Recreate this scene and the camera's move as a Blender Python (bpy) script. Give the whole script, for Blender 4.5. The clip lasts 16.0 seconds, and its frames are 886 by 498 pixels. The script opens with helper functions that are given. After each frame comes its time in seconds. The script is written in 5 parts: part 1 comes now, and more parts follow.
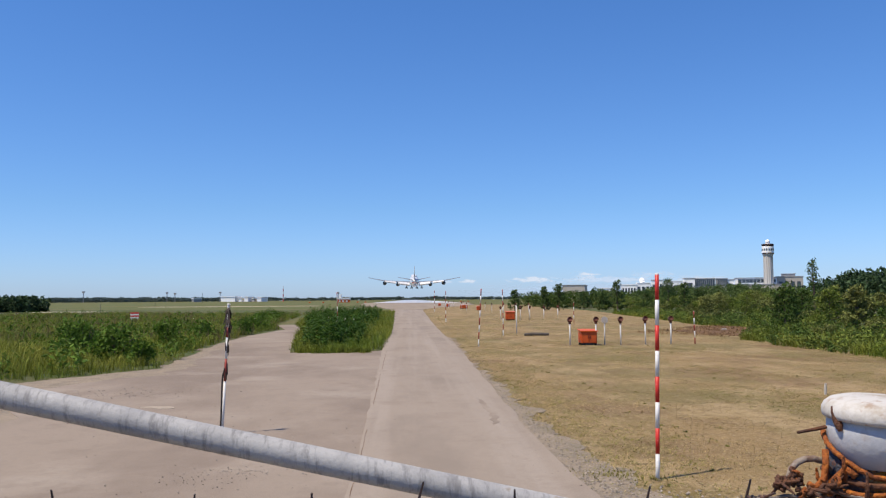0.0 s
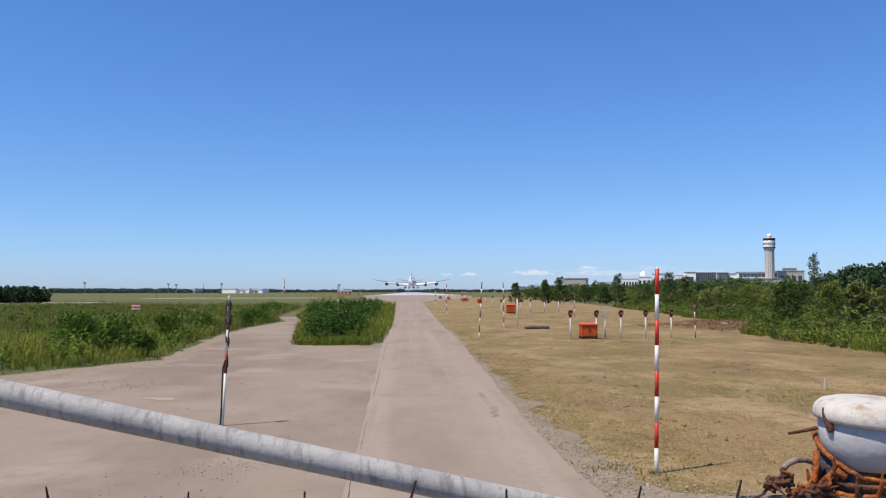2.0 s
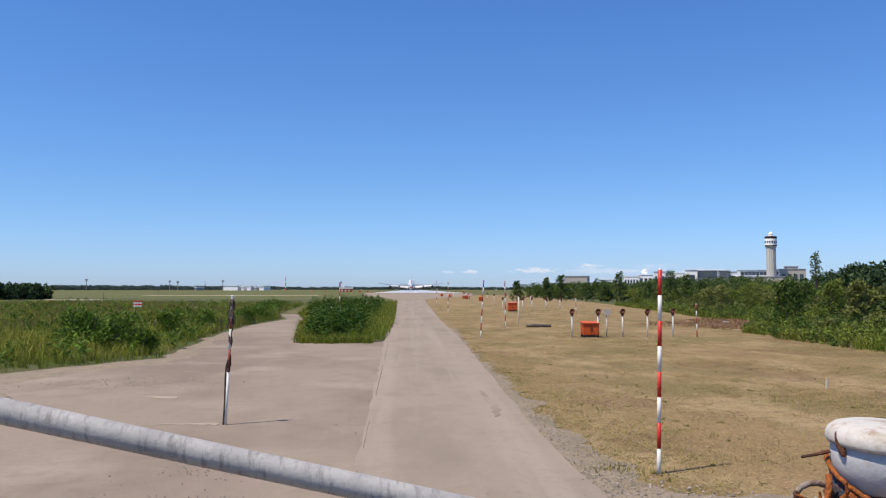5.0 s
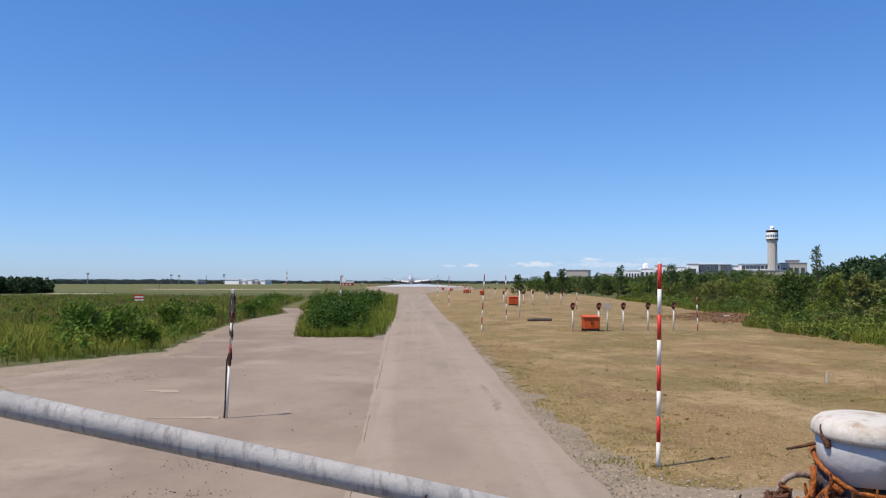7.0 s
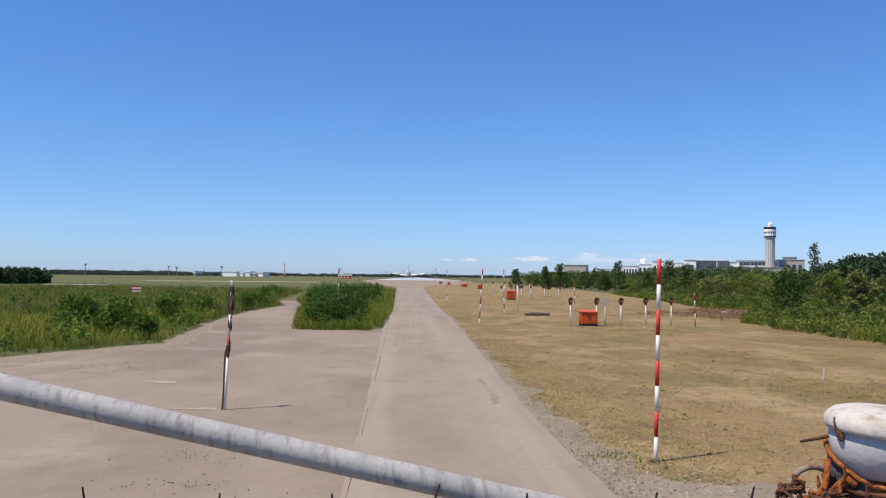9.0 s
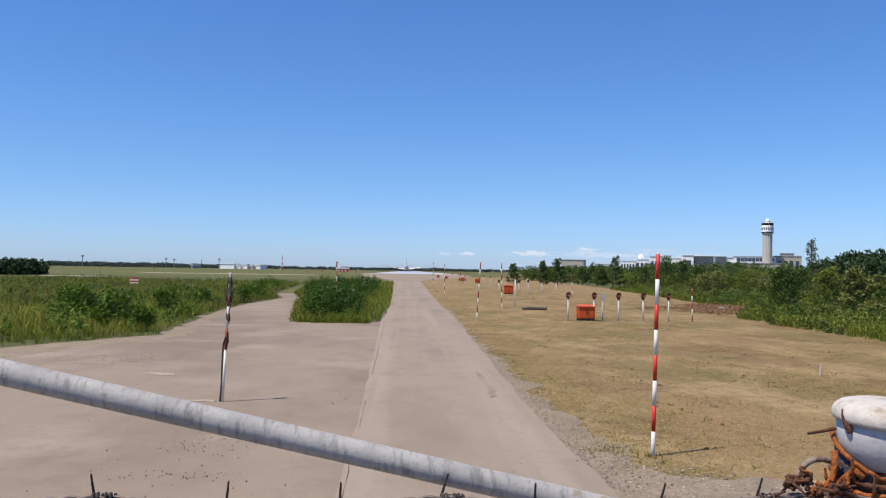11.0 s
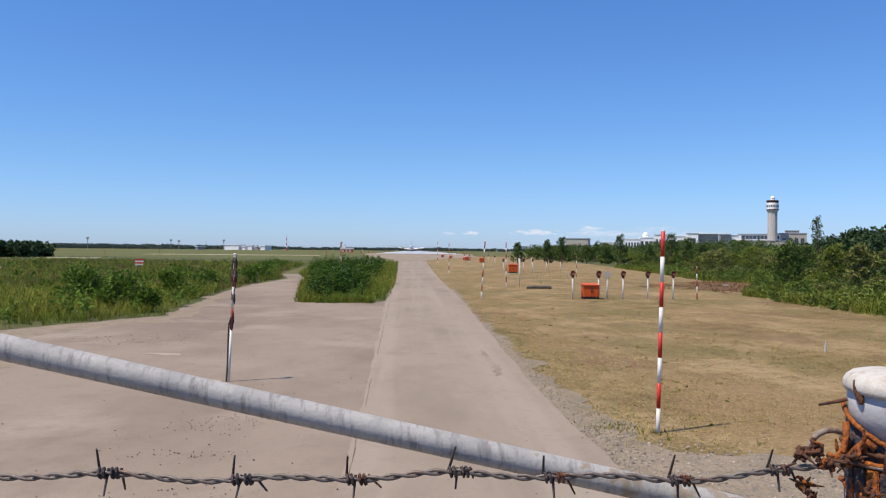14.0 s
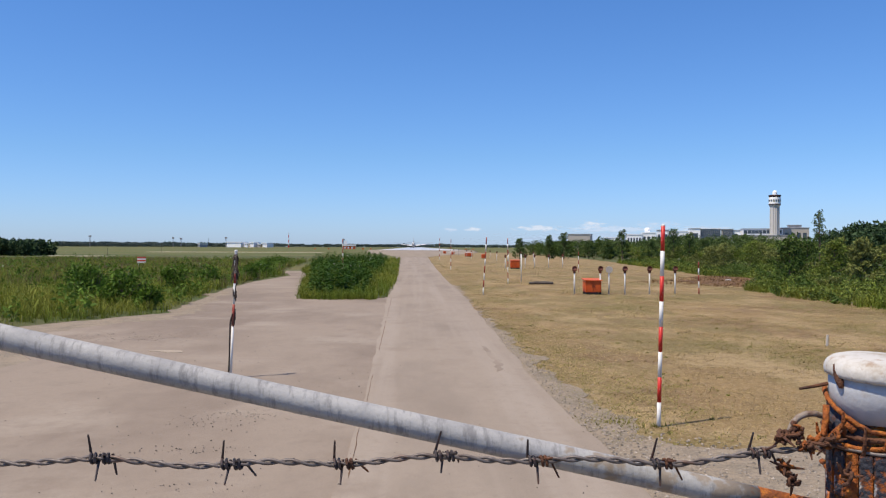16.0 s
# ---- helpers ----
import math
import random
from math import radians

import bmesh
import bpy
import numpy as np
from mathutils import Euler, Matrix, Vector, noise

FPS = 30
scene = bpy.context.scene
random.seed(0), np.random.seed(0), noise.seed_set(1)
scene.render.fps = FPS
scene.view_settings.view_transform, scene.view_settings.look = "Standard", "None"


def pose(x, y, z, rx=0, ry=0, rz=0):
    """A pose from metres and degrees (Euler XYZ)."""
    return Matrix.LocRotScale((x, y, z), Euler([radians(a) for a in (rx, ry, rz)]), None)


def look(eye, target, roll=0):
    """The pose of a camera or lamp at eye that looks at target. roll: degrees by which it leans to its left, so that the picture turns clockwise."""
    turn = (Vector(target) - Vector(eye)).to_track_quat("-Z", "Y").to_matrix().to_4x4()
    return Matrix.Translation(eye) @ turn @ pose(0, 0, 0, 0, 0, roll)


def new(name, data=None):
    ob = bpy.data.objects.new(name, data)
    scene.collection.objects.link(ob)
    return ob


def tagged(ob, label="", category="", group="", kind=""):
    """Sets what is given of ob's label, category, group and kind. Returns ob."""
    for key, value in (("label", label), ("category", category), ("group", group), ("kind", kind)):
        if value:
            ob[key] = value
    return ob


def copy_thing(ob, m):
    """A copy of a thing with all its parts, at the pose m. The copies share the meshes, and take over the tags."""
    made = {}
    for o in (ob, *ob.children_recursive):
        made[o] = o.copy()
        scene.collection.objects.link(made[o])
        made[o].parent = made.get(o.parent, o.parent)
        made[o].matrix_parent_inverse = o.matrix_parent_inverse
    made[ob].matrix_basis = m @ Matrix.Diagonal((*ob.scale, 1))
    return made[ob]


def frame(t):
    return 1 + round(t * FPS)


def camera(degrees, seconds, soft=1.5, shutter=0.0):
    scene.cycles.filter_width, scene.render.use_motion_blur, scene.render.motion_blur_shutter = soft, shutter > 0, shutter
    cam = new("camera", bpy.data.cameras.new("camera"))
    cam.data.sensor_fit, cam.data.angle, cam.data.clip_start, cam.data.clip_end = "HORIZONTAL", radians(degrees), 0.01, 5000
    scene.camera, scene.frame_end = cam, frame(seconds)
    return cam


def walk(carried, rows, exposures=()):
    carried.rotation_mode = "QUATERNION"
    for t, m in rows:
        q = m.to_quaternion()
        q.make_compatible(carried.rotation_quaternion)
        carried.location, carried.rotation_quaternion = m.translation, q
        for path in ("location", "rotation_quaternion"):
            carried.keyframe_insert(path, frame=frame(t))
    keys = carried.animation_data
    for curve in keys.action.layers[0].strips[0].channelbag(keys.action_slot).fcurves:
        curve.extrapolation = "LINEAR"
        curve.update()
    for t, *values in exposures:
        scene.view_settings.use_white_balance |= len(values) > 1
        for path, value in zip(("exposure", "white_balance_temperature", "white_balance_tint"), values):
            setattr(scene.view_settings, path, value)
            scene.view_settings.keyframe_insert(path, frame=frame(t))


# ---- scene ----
cam = camera(57.0, 16.0, 1.2)
PATH = [
    (0, (0.031, 0.146, 1.399), (0.114, 2.141, 1.522), -0.4),
    (0.5, (0.032, 0.146, 1.4), (0.114, 2.141, 1.514), -0.4),
    (1, (0.033, 0.147, 1.399), (0.115, 2.143, 1.507), -0.3),
    (1.5, (0.035, 0.146, 1.401), (0.116, 2.142, 1.506), -0.3),
    (2, (0.037, 0.143, 1.405), (0.117, 2.139, 1.51), -0.1),
    (2.5, (0.036, 0.138, 1.413), (0.115, 2.133, 1.517), -0.1),
    (3, (0.039, 0.134, 1.42), (0.116, 2.13, 1.524), -0.1),
    (3.5, (0.021, 0.117, 1.427), (0.098, 2.113, 1.53), -0.0),
    (4, (0.021, 0.132, 1.428), (0.098, 2.128, 1.53), -0.0),
    (6.5, (0.027, 0.127, 1.429), (0.102, 2.123, 1.518), 0.0),
    (7, (0.03, 0.121, 1.429), (0.104, 2.118, 1.513), 0.0),
    (7.5, (0.033, 0.12, 1.429), (0.107, 2.117, 1.508), 0.1),
    (8, (0.026, 0.121, 1.429), (0.101, 2.118, 1.504), 0.2),
    (8.5, (0.022, 0.125, 1.426), (0.099, 2.122, 1.497), 0.3),
    (9, (0.016, 0.125, 1.425), (0.095, 2.122, 1.494), 0.5),
    (11.5, (0.004, 0.128, 1.42), (0.089, 2.126, 1.467), 0.9),
    (12, (0.002, 0.132, 1.419), (0.086, 2.13, 1.458), 0.9),
    (12.5, (0.002, 0.132, 1.419), (0.084, 2.13, 1.451), 0.9),
    (13, (0.002, 0.133, 1.418), (0.081, 2.131, 1.441), 0.8),
    (13.5, (0.003, 0.135, 1.417), (0.08, 2.133, 1.43), 0.7),
    (14, (0.005, 0.136, 1.415), (0.08, 2.135, 1.419), 0.5),
    (14.5, (0.006, 0.138, 1.413), (0.079, 2.137, 1.41), 0.3),
    (15, (0.009, 0.139, 1.412), (0.081, 2.138, 1.405), 0.2),
    (15.5, (0.01, 0.134, 1.41), (0.081, 2.133, 1.404), 0.3),
    (16, (0.019, 0.125, 1.408), (0.089, 2.123, 1.403), 0.2),
]
walk(cam, [(t, look(e, p, r)) for t, e, p, r in PATH])

# ---- light ----
SUN_DIR = Vector((-0.52, -0.28, 1.22)).normalized()      # towards the sun
world = bpy.data.worlds.new("world")
scene.world = world
world.use_nodes = True
wn = world.node_tree.nodes
sky = wn.new("ShaderNodeTexSky")
sky.sky_type = "NISHITA"
sky.sun_disc = False
sky.sun_elevation = math.asin(SUN_DIR.z)
sky.sun_rotation = math.atan2(SUN_DIR.x, SUN_DIR.y)
sky.altitude = 20
sky.air_density = 1.0
sky.dust_density = 0.3
sky.ozone_density = 4.0
# clear dry northern air: deeper blue than the plain model gives, a little paler and more violet low down
up_axis = wn.new("ShaderNodeSeparateXYZ")
world.node_tree.links.new(wn.new("ShaderNodeTexCoord").outputs["Generated"], up_axis.inputs[0])
rise = wn.new("ShaderNodeMapRange")
rise.inputs["From Max"].default_value = 0.34
world.node_tree.links.new(up_axis.outputs[2], rise.inputs[0])
air = wn.new("ShaderNodeMixRGB")
air.inputs[1].default_value = (0.69, 0.91, 1.27, 1)
air.inputs[2].default_value = (0.565, 0.915, 1.36, 1)
world.node_tree.links.new(rise.outputs[0], air.inputs[0])
low_rise = wn.new("ShaderNodeMapRange")
low_rise.inputs["From Max"].default_value = 0.11
world.node_tree.links.new(up_axis.outputs[2], low_rise.inputs[0])
brim = wn.new("ShaderNodeMixRGB")
brim.inputs[1].default_value = (0.70, 0.925, 1.52, 1)
world.node_tree.links.new(low_rise.outputs[0], brim.inputs[0])
world.node_tree.links.new(air.outputs[0], brim.inputs[2])
tint = wn.new("ShaderNodeMixRGB")
tint.blend_type = "MULTIPLY"
tint.inputs[0].default_value = 1.0
world.node_tree.links.new(sky.outputs[0], tint.inputs[1])
world.node_tree.links.new(brim.outputs[0], tint.inputs[2])
world.node_tree.links.new(tint.outputs[0], wn["Background"].inputs[0])
wn["Background"].inputs[1].default_value = 0.09
sun = new("sun", bpy.data.lights.new("sun", "SUN"))
sun.data.energy = 5.0
sun.data.angle = radians(0.53)
sun.data.color = (1.0, 0.88, 0.71)
sun.matrix_world = look(SUN_DIR * 50, (0, 0, 0))
scene.view_settings.exposure = 0.29


# ---- materials ----
def mat(name, color, rough=0.8, metal=0.0, spots=(), bump=0.0, bump_scale=40.0, spec=0.3, rand=0.0, island=0.0, tone=0.77):
    """A principled material. spots: (scale, detail, low, high, colour, strength) layers of noise, laid over the base one by one; tone scales all its colours."""
    m = bpy.data.materials.new(name)
    m.use_nodes = True
    n, l = m.node_tree.nodes, m.node_tree.links
    b = n["Principled BSDF"]
    b.inputs["Roughness"].default_value = rough
    b.inputs["Metallic"].default_value = metal
    b.inputs["Specular IOR Level"].default_value = spec
    co = n.new("ShaderNodeTexCoord")
    out = None
    base = n.new("ShaderNodeRGB")
    base.outputs[0].default_value = (*(c * tone for c in color), 1)
    out = base.outputs[0]
    for scale, detail, low, high, col, strength in spots:
        tex = n.new("ShaderNodeTexNoise")
        tex.inputs["Detail"].default_value = detail
        tex.inputs["Roughness"].default_value = 0.65
        if isinstance(scale, tuple):
            mp = n.new("ShaderNodeMapping")
            mp.inputs["Scale"].default_value = scale
            l.new(co.outputs["Object"], mp.inputs[0])
            l.new(mp.outputs[0], tex.inputs["Vector"])
            tex.inputs["Scale"].default_value = 1.0
        else:
            l.new(co.outputs["Object"], tex.inputs["Vector"])
            tex.inputs["Scale"].default_value = scale
        ramp = n.new("ShaderNodeMapRange")
        ramp.inputs["From Min"].default_value = low
        ramp.inputs["From Max"].default_value = high
        ramp.inputs["To Max"].default_value = strength
        l.new(tex.outputs["Fac"], ramp.inputs["Value"])
        mix = n.new("ShaderNodeMixRGB")
        mix.inputs[2].default_value = (*(c * tone for c in col), 1)
        l.new(ramp.outputs[0], mix.inputs[0])
        l.new(out, mix.inputs[1])
        out = mix.outputs[0]
    if rand or island:
        src = n.new("ShaderNodeNewGeometry").outputs["Random Per Island"] if island else n.new("ShaderNodeObjectInfo").outputs["Random"]
        r = n.new("ShaderNodeMapRange")
        k = max(rand, island)
        r.inputs["To Min"].default_value = 1 - k
        r.inputs["To Max"].default_value = 1 + k
        l.new(src, r.inputs["Value"])
        mul = n.new("ShaderNodeVectorMath")
        mul.operation = "SCALE"
        l.new(out, mul.inputs[0])
        l.new(r.outputs[0], mul.inputs["Scale"])
        out = mul.outputs[0]
    l.new(out, b.inputs["Base Color"])
    if bump:
        bt = n.new("ShaderNodeTexNoise")
        bt.inputs["Scale"].default_value = bump_scale
        bt.inputs["Detail"].default_value = 6
        l.new(co.outputs["Object"], bt.inputs["Vector"])
        bp = n.new("ShaderNodeBump")
        bp.inputs["Strength"].default_value = bump
        bp.inputs["Distance"].default_value = 1.0 / bump_scale
        l.new(bt.outputs["Fac"], bp.inputs["Height"])
        l.new(bp.outputs[0], b.inputs["Normal"])
    return m


def leafy(name, color, color2, island=0.35, translucent=0.25, rough=0.55):
    """Leaf or blade: two greens mixed by island and a little light let through."""
    m = mat(name, color, rough, 0, [(0.35, 2, 0.35, 0.65, color2, 0.9)], island=island, spec=0.12, tone=0.90)
    n, l = m.node_tree.nodes, m.node_tree.links
    b, o = n["Principled BSDF"], n["Material Output"]
    tr = n.new("ShaderNodeBsdfTranslucent")
    l.new(b.inputs["Base Color"].links[0].from_socket, tr.inputs[0])
    mx = n.new("ShaderNodeMixShader")
    mx.inputs[0].default_value = translucent
    l.new(b.outputs[0], mx.inputs[1])
    l.new(tr.outputs[0], mx.inputs[2])
    l.new(mx.outputs[0], o.inputs[0])
    return m


M_DRY = mat("mown_dry_grass", (0.292, 0.197, 0.086), 0.95, 0, [
    ((0.36, 0.20, 1), 6, 0.43, 0.57, (0.175, 0.142, 0.046), 0.85),
    ((0.8, 0.45, 1), 7, 0.49, 0.60, (0.43, 0.315, 0.165), 0.75),
    ((0.55, 0.30, 1), 7, 0.53, 0.63, (0.175, 0.098, 0.048), 0.75),
    (5.5, 8, 0.48, 0.64, (0.18, 0.115, 0.052), 0.65),
    (24, 8, 0.50, 0.64, (0.46, 0.36, 0.21), 0.65),
    (70, 5, 0.52, 0.68, (0.13, 0.09, 0.042), 0.6)], 1.0, 50)
M_MEADOW = mat("rough_meadow", (0.085, 0.105, 0.03), 0.95, 0, [
    ((0.02, 0.12, 1), 5, 0.4, 0.62, (0.12, 0.095, 0.04), 0.9),
    (0.4, 6, 0.45, 0.65, (0.06, 0.10, 0.025), 0.8),
    (6, 6, 0.5, 0.75, (0.17, 0.16, 0.06), 0.5)], 0.8, 20)
M_FAR = mat("far_grassland", (0.100, 0.118, 0.028), 0.95, 0, [
    ((0.004, 0.03, 1), 5, 0.42, 0.60, (0.165, 0.135, 0.050), 0.9),
    ((0.01, 0.08, 1), 4, 0.5, 0.65, (0.09, 0.12, 0.04), 0.8)], 0.3, 3)
M_ASPHALT = mat("worn_grey_asphalt", (0.325, 0.265, 0.210), 0.9, 0, [
    ((0.6, 0.20, 1), 6, 0.46, 0.60, (0.248, 0.200, 0.158), 0.8),
    ((1.6, 0.03, 1), 4, 0.46, 0.60, (0.375, 0.315, 0.26), 0.65),
    (1.4, 8, 0.53, 0.68, (0.245, 0.19, 0.145), 0.55),
    (14, 7, 0.52, 0.7, (0.27, 0.215, 0.17), 0.5),
    (90, 4, 0.5, 0.8, (0.17, 0.145, 0.12), 0.5),
    (160, 3, 0.55, 0.8, (0.44, 0.40, 0.34), 0.5)], 0.35, 160)
M_PATCH = mat("patched_asphalt", (0.305, 0.245, 0.192), 0.92, 0, [
    ((0.30, 0.16, 1), 6, 0.44, 0.58, (0.195, 0.148, 0.114), 0.7),
    (0.55, 7, 0.52, 0.64, (0.38, 0.32, 0.26), 0.7),
    (2.2, 8, 0.54, 0.68, (0.225, 0.172, 0.132), 0.55),
    (14, 7, 0.52, 0.7, (0.25, 0.20, 0.155), 0.5),
    (90, 4, 0.5, 0.8, (0.16, 0.135, 0.115), 0.5),
    (160, 3, 0.55, 0.8, (0.42, 0.38, 0.33), 0.5)], 0.35, 160)
M_GRAVEL = mat("grey_gravel", (0.345, 0.275, 0.20), 0.95, 0, [
    (3, 6, 0.4, 0.65, (0.23, 0.19, 0.14), 0.8),
    (30, 6, 0.45, 0.7, (0.15, 0.13, 0.11), 0.7),
    (70, 4, 0.52, 0.75, (0.46, 0.40, 0.32), 0.7)], 1.0, 55)
M_STONE = mat("small_stones", (0.34, 0.29, 0.24), 0.9, 0, [(30, 4, 0.4, 0.7, (0.2, 0.18, 0.16), 0.7)], island=0.5)
M_SOIL = mat("bare_brown_soil", (0.165, 0.088, 0.042), 0.95, 0, [
    (1.2, 6, 0.45, 0.62, (0.11, 0.06, 0.03), 0.8), (12, 6, 0.52, 0.7, (0.24, 0.17, 0.10), 0.6)], 0.8, 25)
M_OVERRUN = mat("brown_overrun_pavement", (0.31, 0.25, 0.19), 0.9, 0, [
    ((0.5, 0.02, 1), 4, 0.42, 0.65, (0.25, 0.20, 0.15), 0.8), (0.2, 4, 0.5, 0.7, (0.36, 0.31, 0.25), 0.6)], 0.1, 20)
# the whitish base colour stands in for mirage glare on the pavement
M_RUNWAY = mat("glare_pale_runway", (0.62, 0.61, 0.60), 0.30, 0, [
    ((0.35, 0.01, 1), 4, 0.45, 0.62, (0.45, 0.45, 0.45), 0.8)], spec=0.5)
M_PAINT = mat("white_runway_paint", (0.8, 0.8, 0.78), 0.5, 0, [((1.0, 0.05, 1), 3, 0.5, 0.7, (0.6, 0.6, 0.58), 0.6)])
M_TAXI = mat("pale_concrete_taxiway", (0.66, 0.58, 0.44), 0.9, 0, [((0.05, 0.3, 1), 4, 0.4, 0.65, (0.40, 0.36, 0.28), 0.8)])
M_RED = mat("red_pole_paint", (0.62, 0.035, 0.025), 0.45, 0, [(30, 5, 0.5, 0.75, (0.45, 0.03, 0.02), 0.7), (90, 3, 0.62, 0.7, (0.7, 0.6, 0.55), 0.5)])
M_DULLRED = mat("dull_faded_red_paint", (0.33, 0.050, 0.035), 0.6, 0, [(18, 5, 0.48, 0.7, (0.17, 0.04, 0.03), 0.8), (50, 3, 0.6, 0.7, (0.5, 0.4, 0.35), 0.5)])
M_WHITE = mat("white_pole_paint", (0.80, 0.79, 0.77), 0.45, 0, [(25, 5, 0.52, 0.75, (0.6, 0.57, 0.52), 0.7), (60, 3, 0.62, 0.7, (0.4, 0.36, 0.3), 0.5)])
M_ORANGE = mat("orange_enamel", (0.68, 0.115, 0.018), 0.5, 0, [(6, 5, 0.5, 0.7, (0.45, 0.05, 0.012), 0.7), (40, 3, 0.6, 0.7, (0.42, 0.08, 0.03), 0.4)])
M_DARK = mat("dark_rubber", (0.03, 0.028, 0.027), 0.7, 0, [(20, 4, 0.5, 0.7, (0.06, 0.055, 0.05), 0.7)])
M_MESHBAG = mat("torn_black_wrapping", (0.035, 0.028, 0.025), 0.75, 0, [(40, 4, 0.45, 0.6, (0.10, 0.07, 0.055), 0.8)])
M_ZINC = mat("weathered_galvanised_steel", (0.46, 0.455, 0.45), 0.65, 0.0, [
    (20, 6, 0.45, 0.65, (0.34, 0.34, 0.345), 0.8),
    ((170, 45, 45), 7, 0.50, 0.64, (0.20, 0.195, 0.20), 0.7),
    (60, 6, 0.60, 0.70, (0.55, 0.55, 0.54), 0.5),
    (300, 4, 0.5, 0.75, (0.27, 0.265, 0.26), 0.4)], 0.15, 240, spec=0.15)


def stain_along(m, low, high, color):
    """Brown staining in blotches that grow along the pipe, between two places on its length."""
    n, l = m.node_tree.nodes, m.node_tree.links
    p = n["Principled BSDF"].inputs["Base Color"]
    co, sp = n.new("ShaderNodeTexCoord"), n.new("ShaderNodeSeparateXYZ")
    l.new(co.outputs["Object"], sp.inputs[0])
    tx = n.new("ShaderNodeTexNoise")
    tx.inputs["Scale"].default_value = 52
    tx.inputs["Detail"].default_value = 7
    l.new(co.outputs["Object"], tx.inputs["Vector"])
    grow = n.new("ShaderNodeMapRange")
    grow.inputs["From Min"].default_value, grow.inputs["From Max"].default_value = low, high
    grow.inputs["To Min"].default_value, grow.inputs["To Max"].default_value = -0.25, 0.20
    l.new(sp.outputs[0], grow.inputs[0])
    add = n.new("ShaderNodeMath")
    l.new(tx.outputs["Fac"], add.inputs[0])
    l.new(grow.outputs[0], add.inputs[1])
    cut = n.new("ShaderNodeMapRange")
    cut.inputs["From Min"].default_value, cut.inputs["From Max"].default_value, cut.inputs["To Max"].default_value = 0.49, 0.57, 0.85
    l.new(add.outputs[0], cut.inputs[0])
    mx = n.new("ShaderNodeMixRGB")
    mx.inputs[2].default_value = (*(c * 0.77 for c in color), 1)
    l.new(p.links[0].from_socket, mx.inputs[1])
    l.new(cut.outputs[0], mx.inputs[0])
    l.new(mx.outputs[0], p)


stain_along(M_ZINC, -0.02, 0.50, (0.31, 0.25, 0.19))
stain_along(M_ZINC, 0.26, 0.42, (0.42, 0.15, 0.035))
M_POST = mat("pale_galvanised_post", (0.52, 0.53, 0.56), 0.55, 0.1, [
    (30, 5, 0.45, 0.65, (0.40, 0.42, 0.47), 0.8),
    (55, 5, 0.56, 0.62, (0.62, 0.63, 0.65), 0.7),
    (45, 6, 0.56, 0.66, (0.36, 0.31, 0.26), 0.5)], 0.12, 200, spec=0.3)
M_CAP = mat("chalky_white_cap", (0.60, 0.58, 0.55), 0.7, 0.0, [
    (26, 6, 0.47, 0.60, (0.40, 0.345, 0.275), 0.8),
    (70, 6, 0.56, 0.66, (0.32, 0.20, 0.12), 0.6)], 0.15, 220, spec=0.2)
M_STAINED = mat("navy_stained_steel", (0.055, 0.062, 0.085), 0.7, 0.0, [
    (34, 5, 0.50, 0.57, (0.55, 0.24, 0.030), 0.95), (60, 5, 0.60, 0.66, (0.40, 0.42, 0.46), 0.9), (90, 6, 0.54, 0.64, (0.20, 0.07, 0.03), 0.7)], 0.5, 200)
M_NAVYSTEEL = mat("navy_rusty_steel", (0.040, 0.042, 0.055), 0.8, 0.0, [
    (38, 5, 0.49, 0.55, (0.48, 0.13, 0.016), 0.95), (80, 6, 0.52, 0.62, (0.12, 0.05, 0.03), 0.8), (55, 4, 0.62, 0.66, (0.42, 0.43, 0.45), 0.9)], 0.8, 200)
M_PALE = mat("pale_dusty_asphalt", (0.42, 0.355, 0.28), 0.95, 0, [
    (3, 6, 0.45, 0.62, (0.33, 0.27, 0.21), 0.8), (60, 4, 0.5, 0.7, (0.25, 0.21, 0.17), 0.5)], 0.3, 120)
M_DULL = mat("dull_brown_steel", (0.30, 0.245, 0.20), 0.7, 0.0, [
    (90, 6, 0.45, 0.62, (0.16, 0.09, 0.06), 0.8), (50, 5, 0.58, 0.7, (0.46, 0.42, 0.38), 0.7)], 0.4, 260)
M_RUST = mat("orange_rust", (0.34, 0.10, 0.022), 0.9, 0, [
    (60, 6, 0.42, 0.62, (0.14, 0.045, 0.02), 0.9), (140, 5, 0.52, 0.68, (0.62, 0.22, 0.03), 0.8),
    (25, 4, 0.6, 0.7, (0.06, 0.03, 0.025), 0.8)], 0.9, 220)
M_DARKRUST = mat("dark_brown_rust", (0.10, 0.045, 0.028), 0.85, 0, [
    (90, 6, 0.45, 0.65, (0.20, 0.08, 0.035), 0.8), (40, 4, 0.55, 0.7, (0.04, 0.028, 0.025), 0.8)], 0.8, 260)
M_WIRE = mat("dull_grey_wire", (0.19, 0.165, 0.155), 0.5, 0.3, [
    (60, 5, 0.45, 0.62, (0.13, 0.10, 0.09), 0.8), (18, 4, 0.58, 0.7, (0.22, 0.10, 0.05), 0.7)], 0.3, 300)
M_BARB = mat("dark_barb_wire", (0.07, 0.06, 0.065), 0.6, 0.4, [(80, 4, 0.5, 0.68, (0.20, 0.09, 0.05), 0.7)])
M_WOOD = mat("weathered_dark_log", (0.09, 0.075, 0.06), 0.9, 0, [(8, 5, 0.4, 0.65, (0.15, 0.13, 0.11), 0.8)], 0.6, 40)
M_LAMP = mat("rust_red_lamp_head", (0.20, 0.07, 0.045), 0.6, 0, [(25, 4, 0.45, 0.65, (0.09, 0.04, 0.035), 0.8)], rand=0.25)
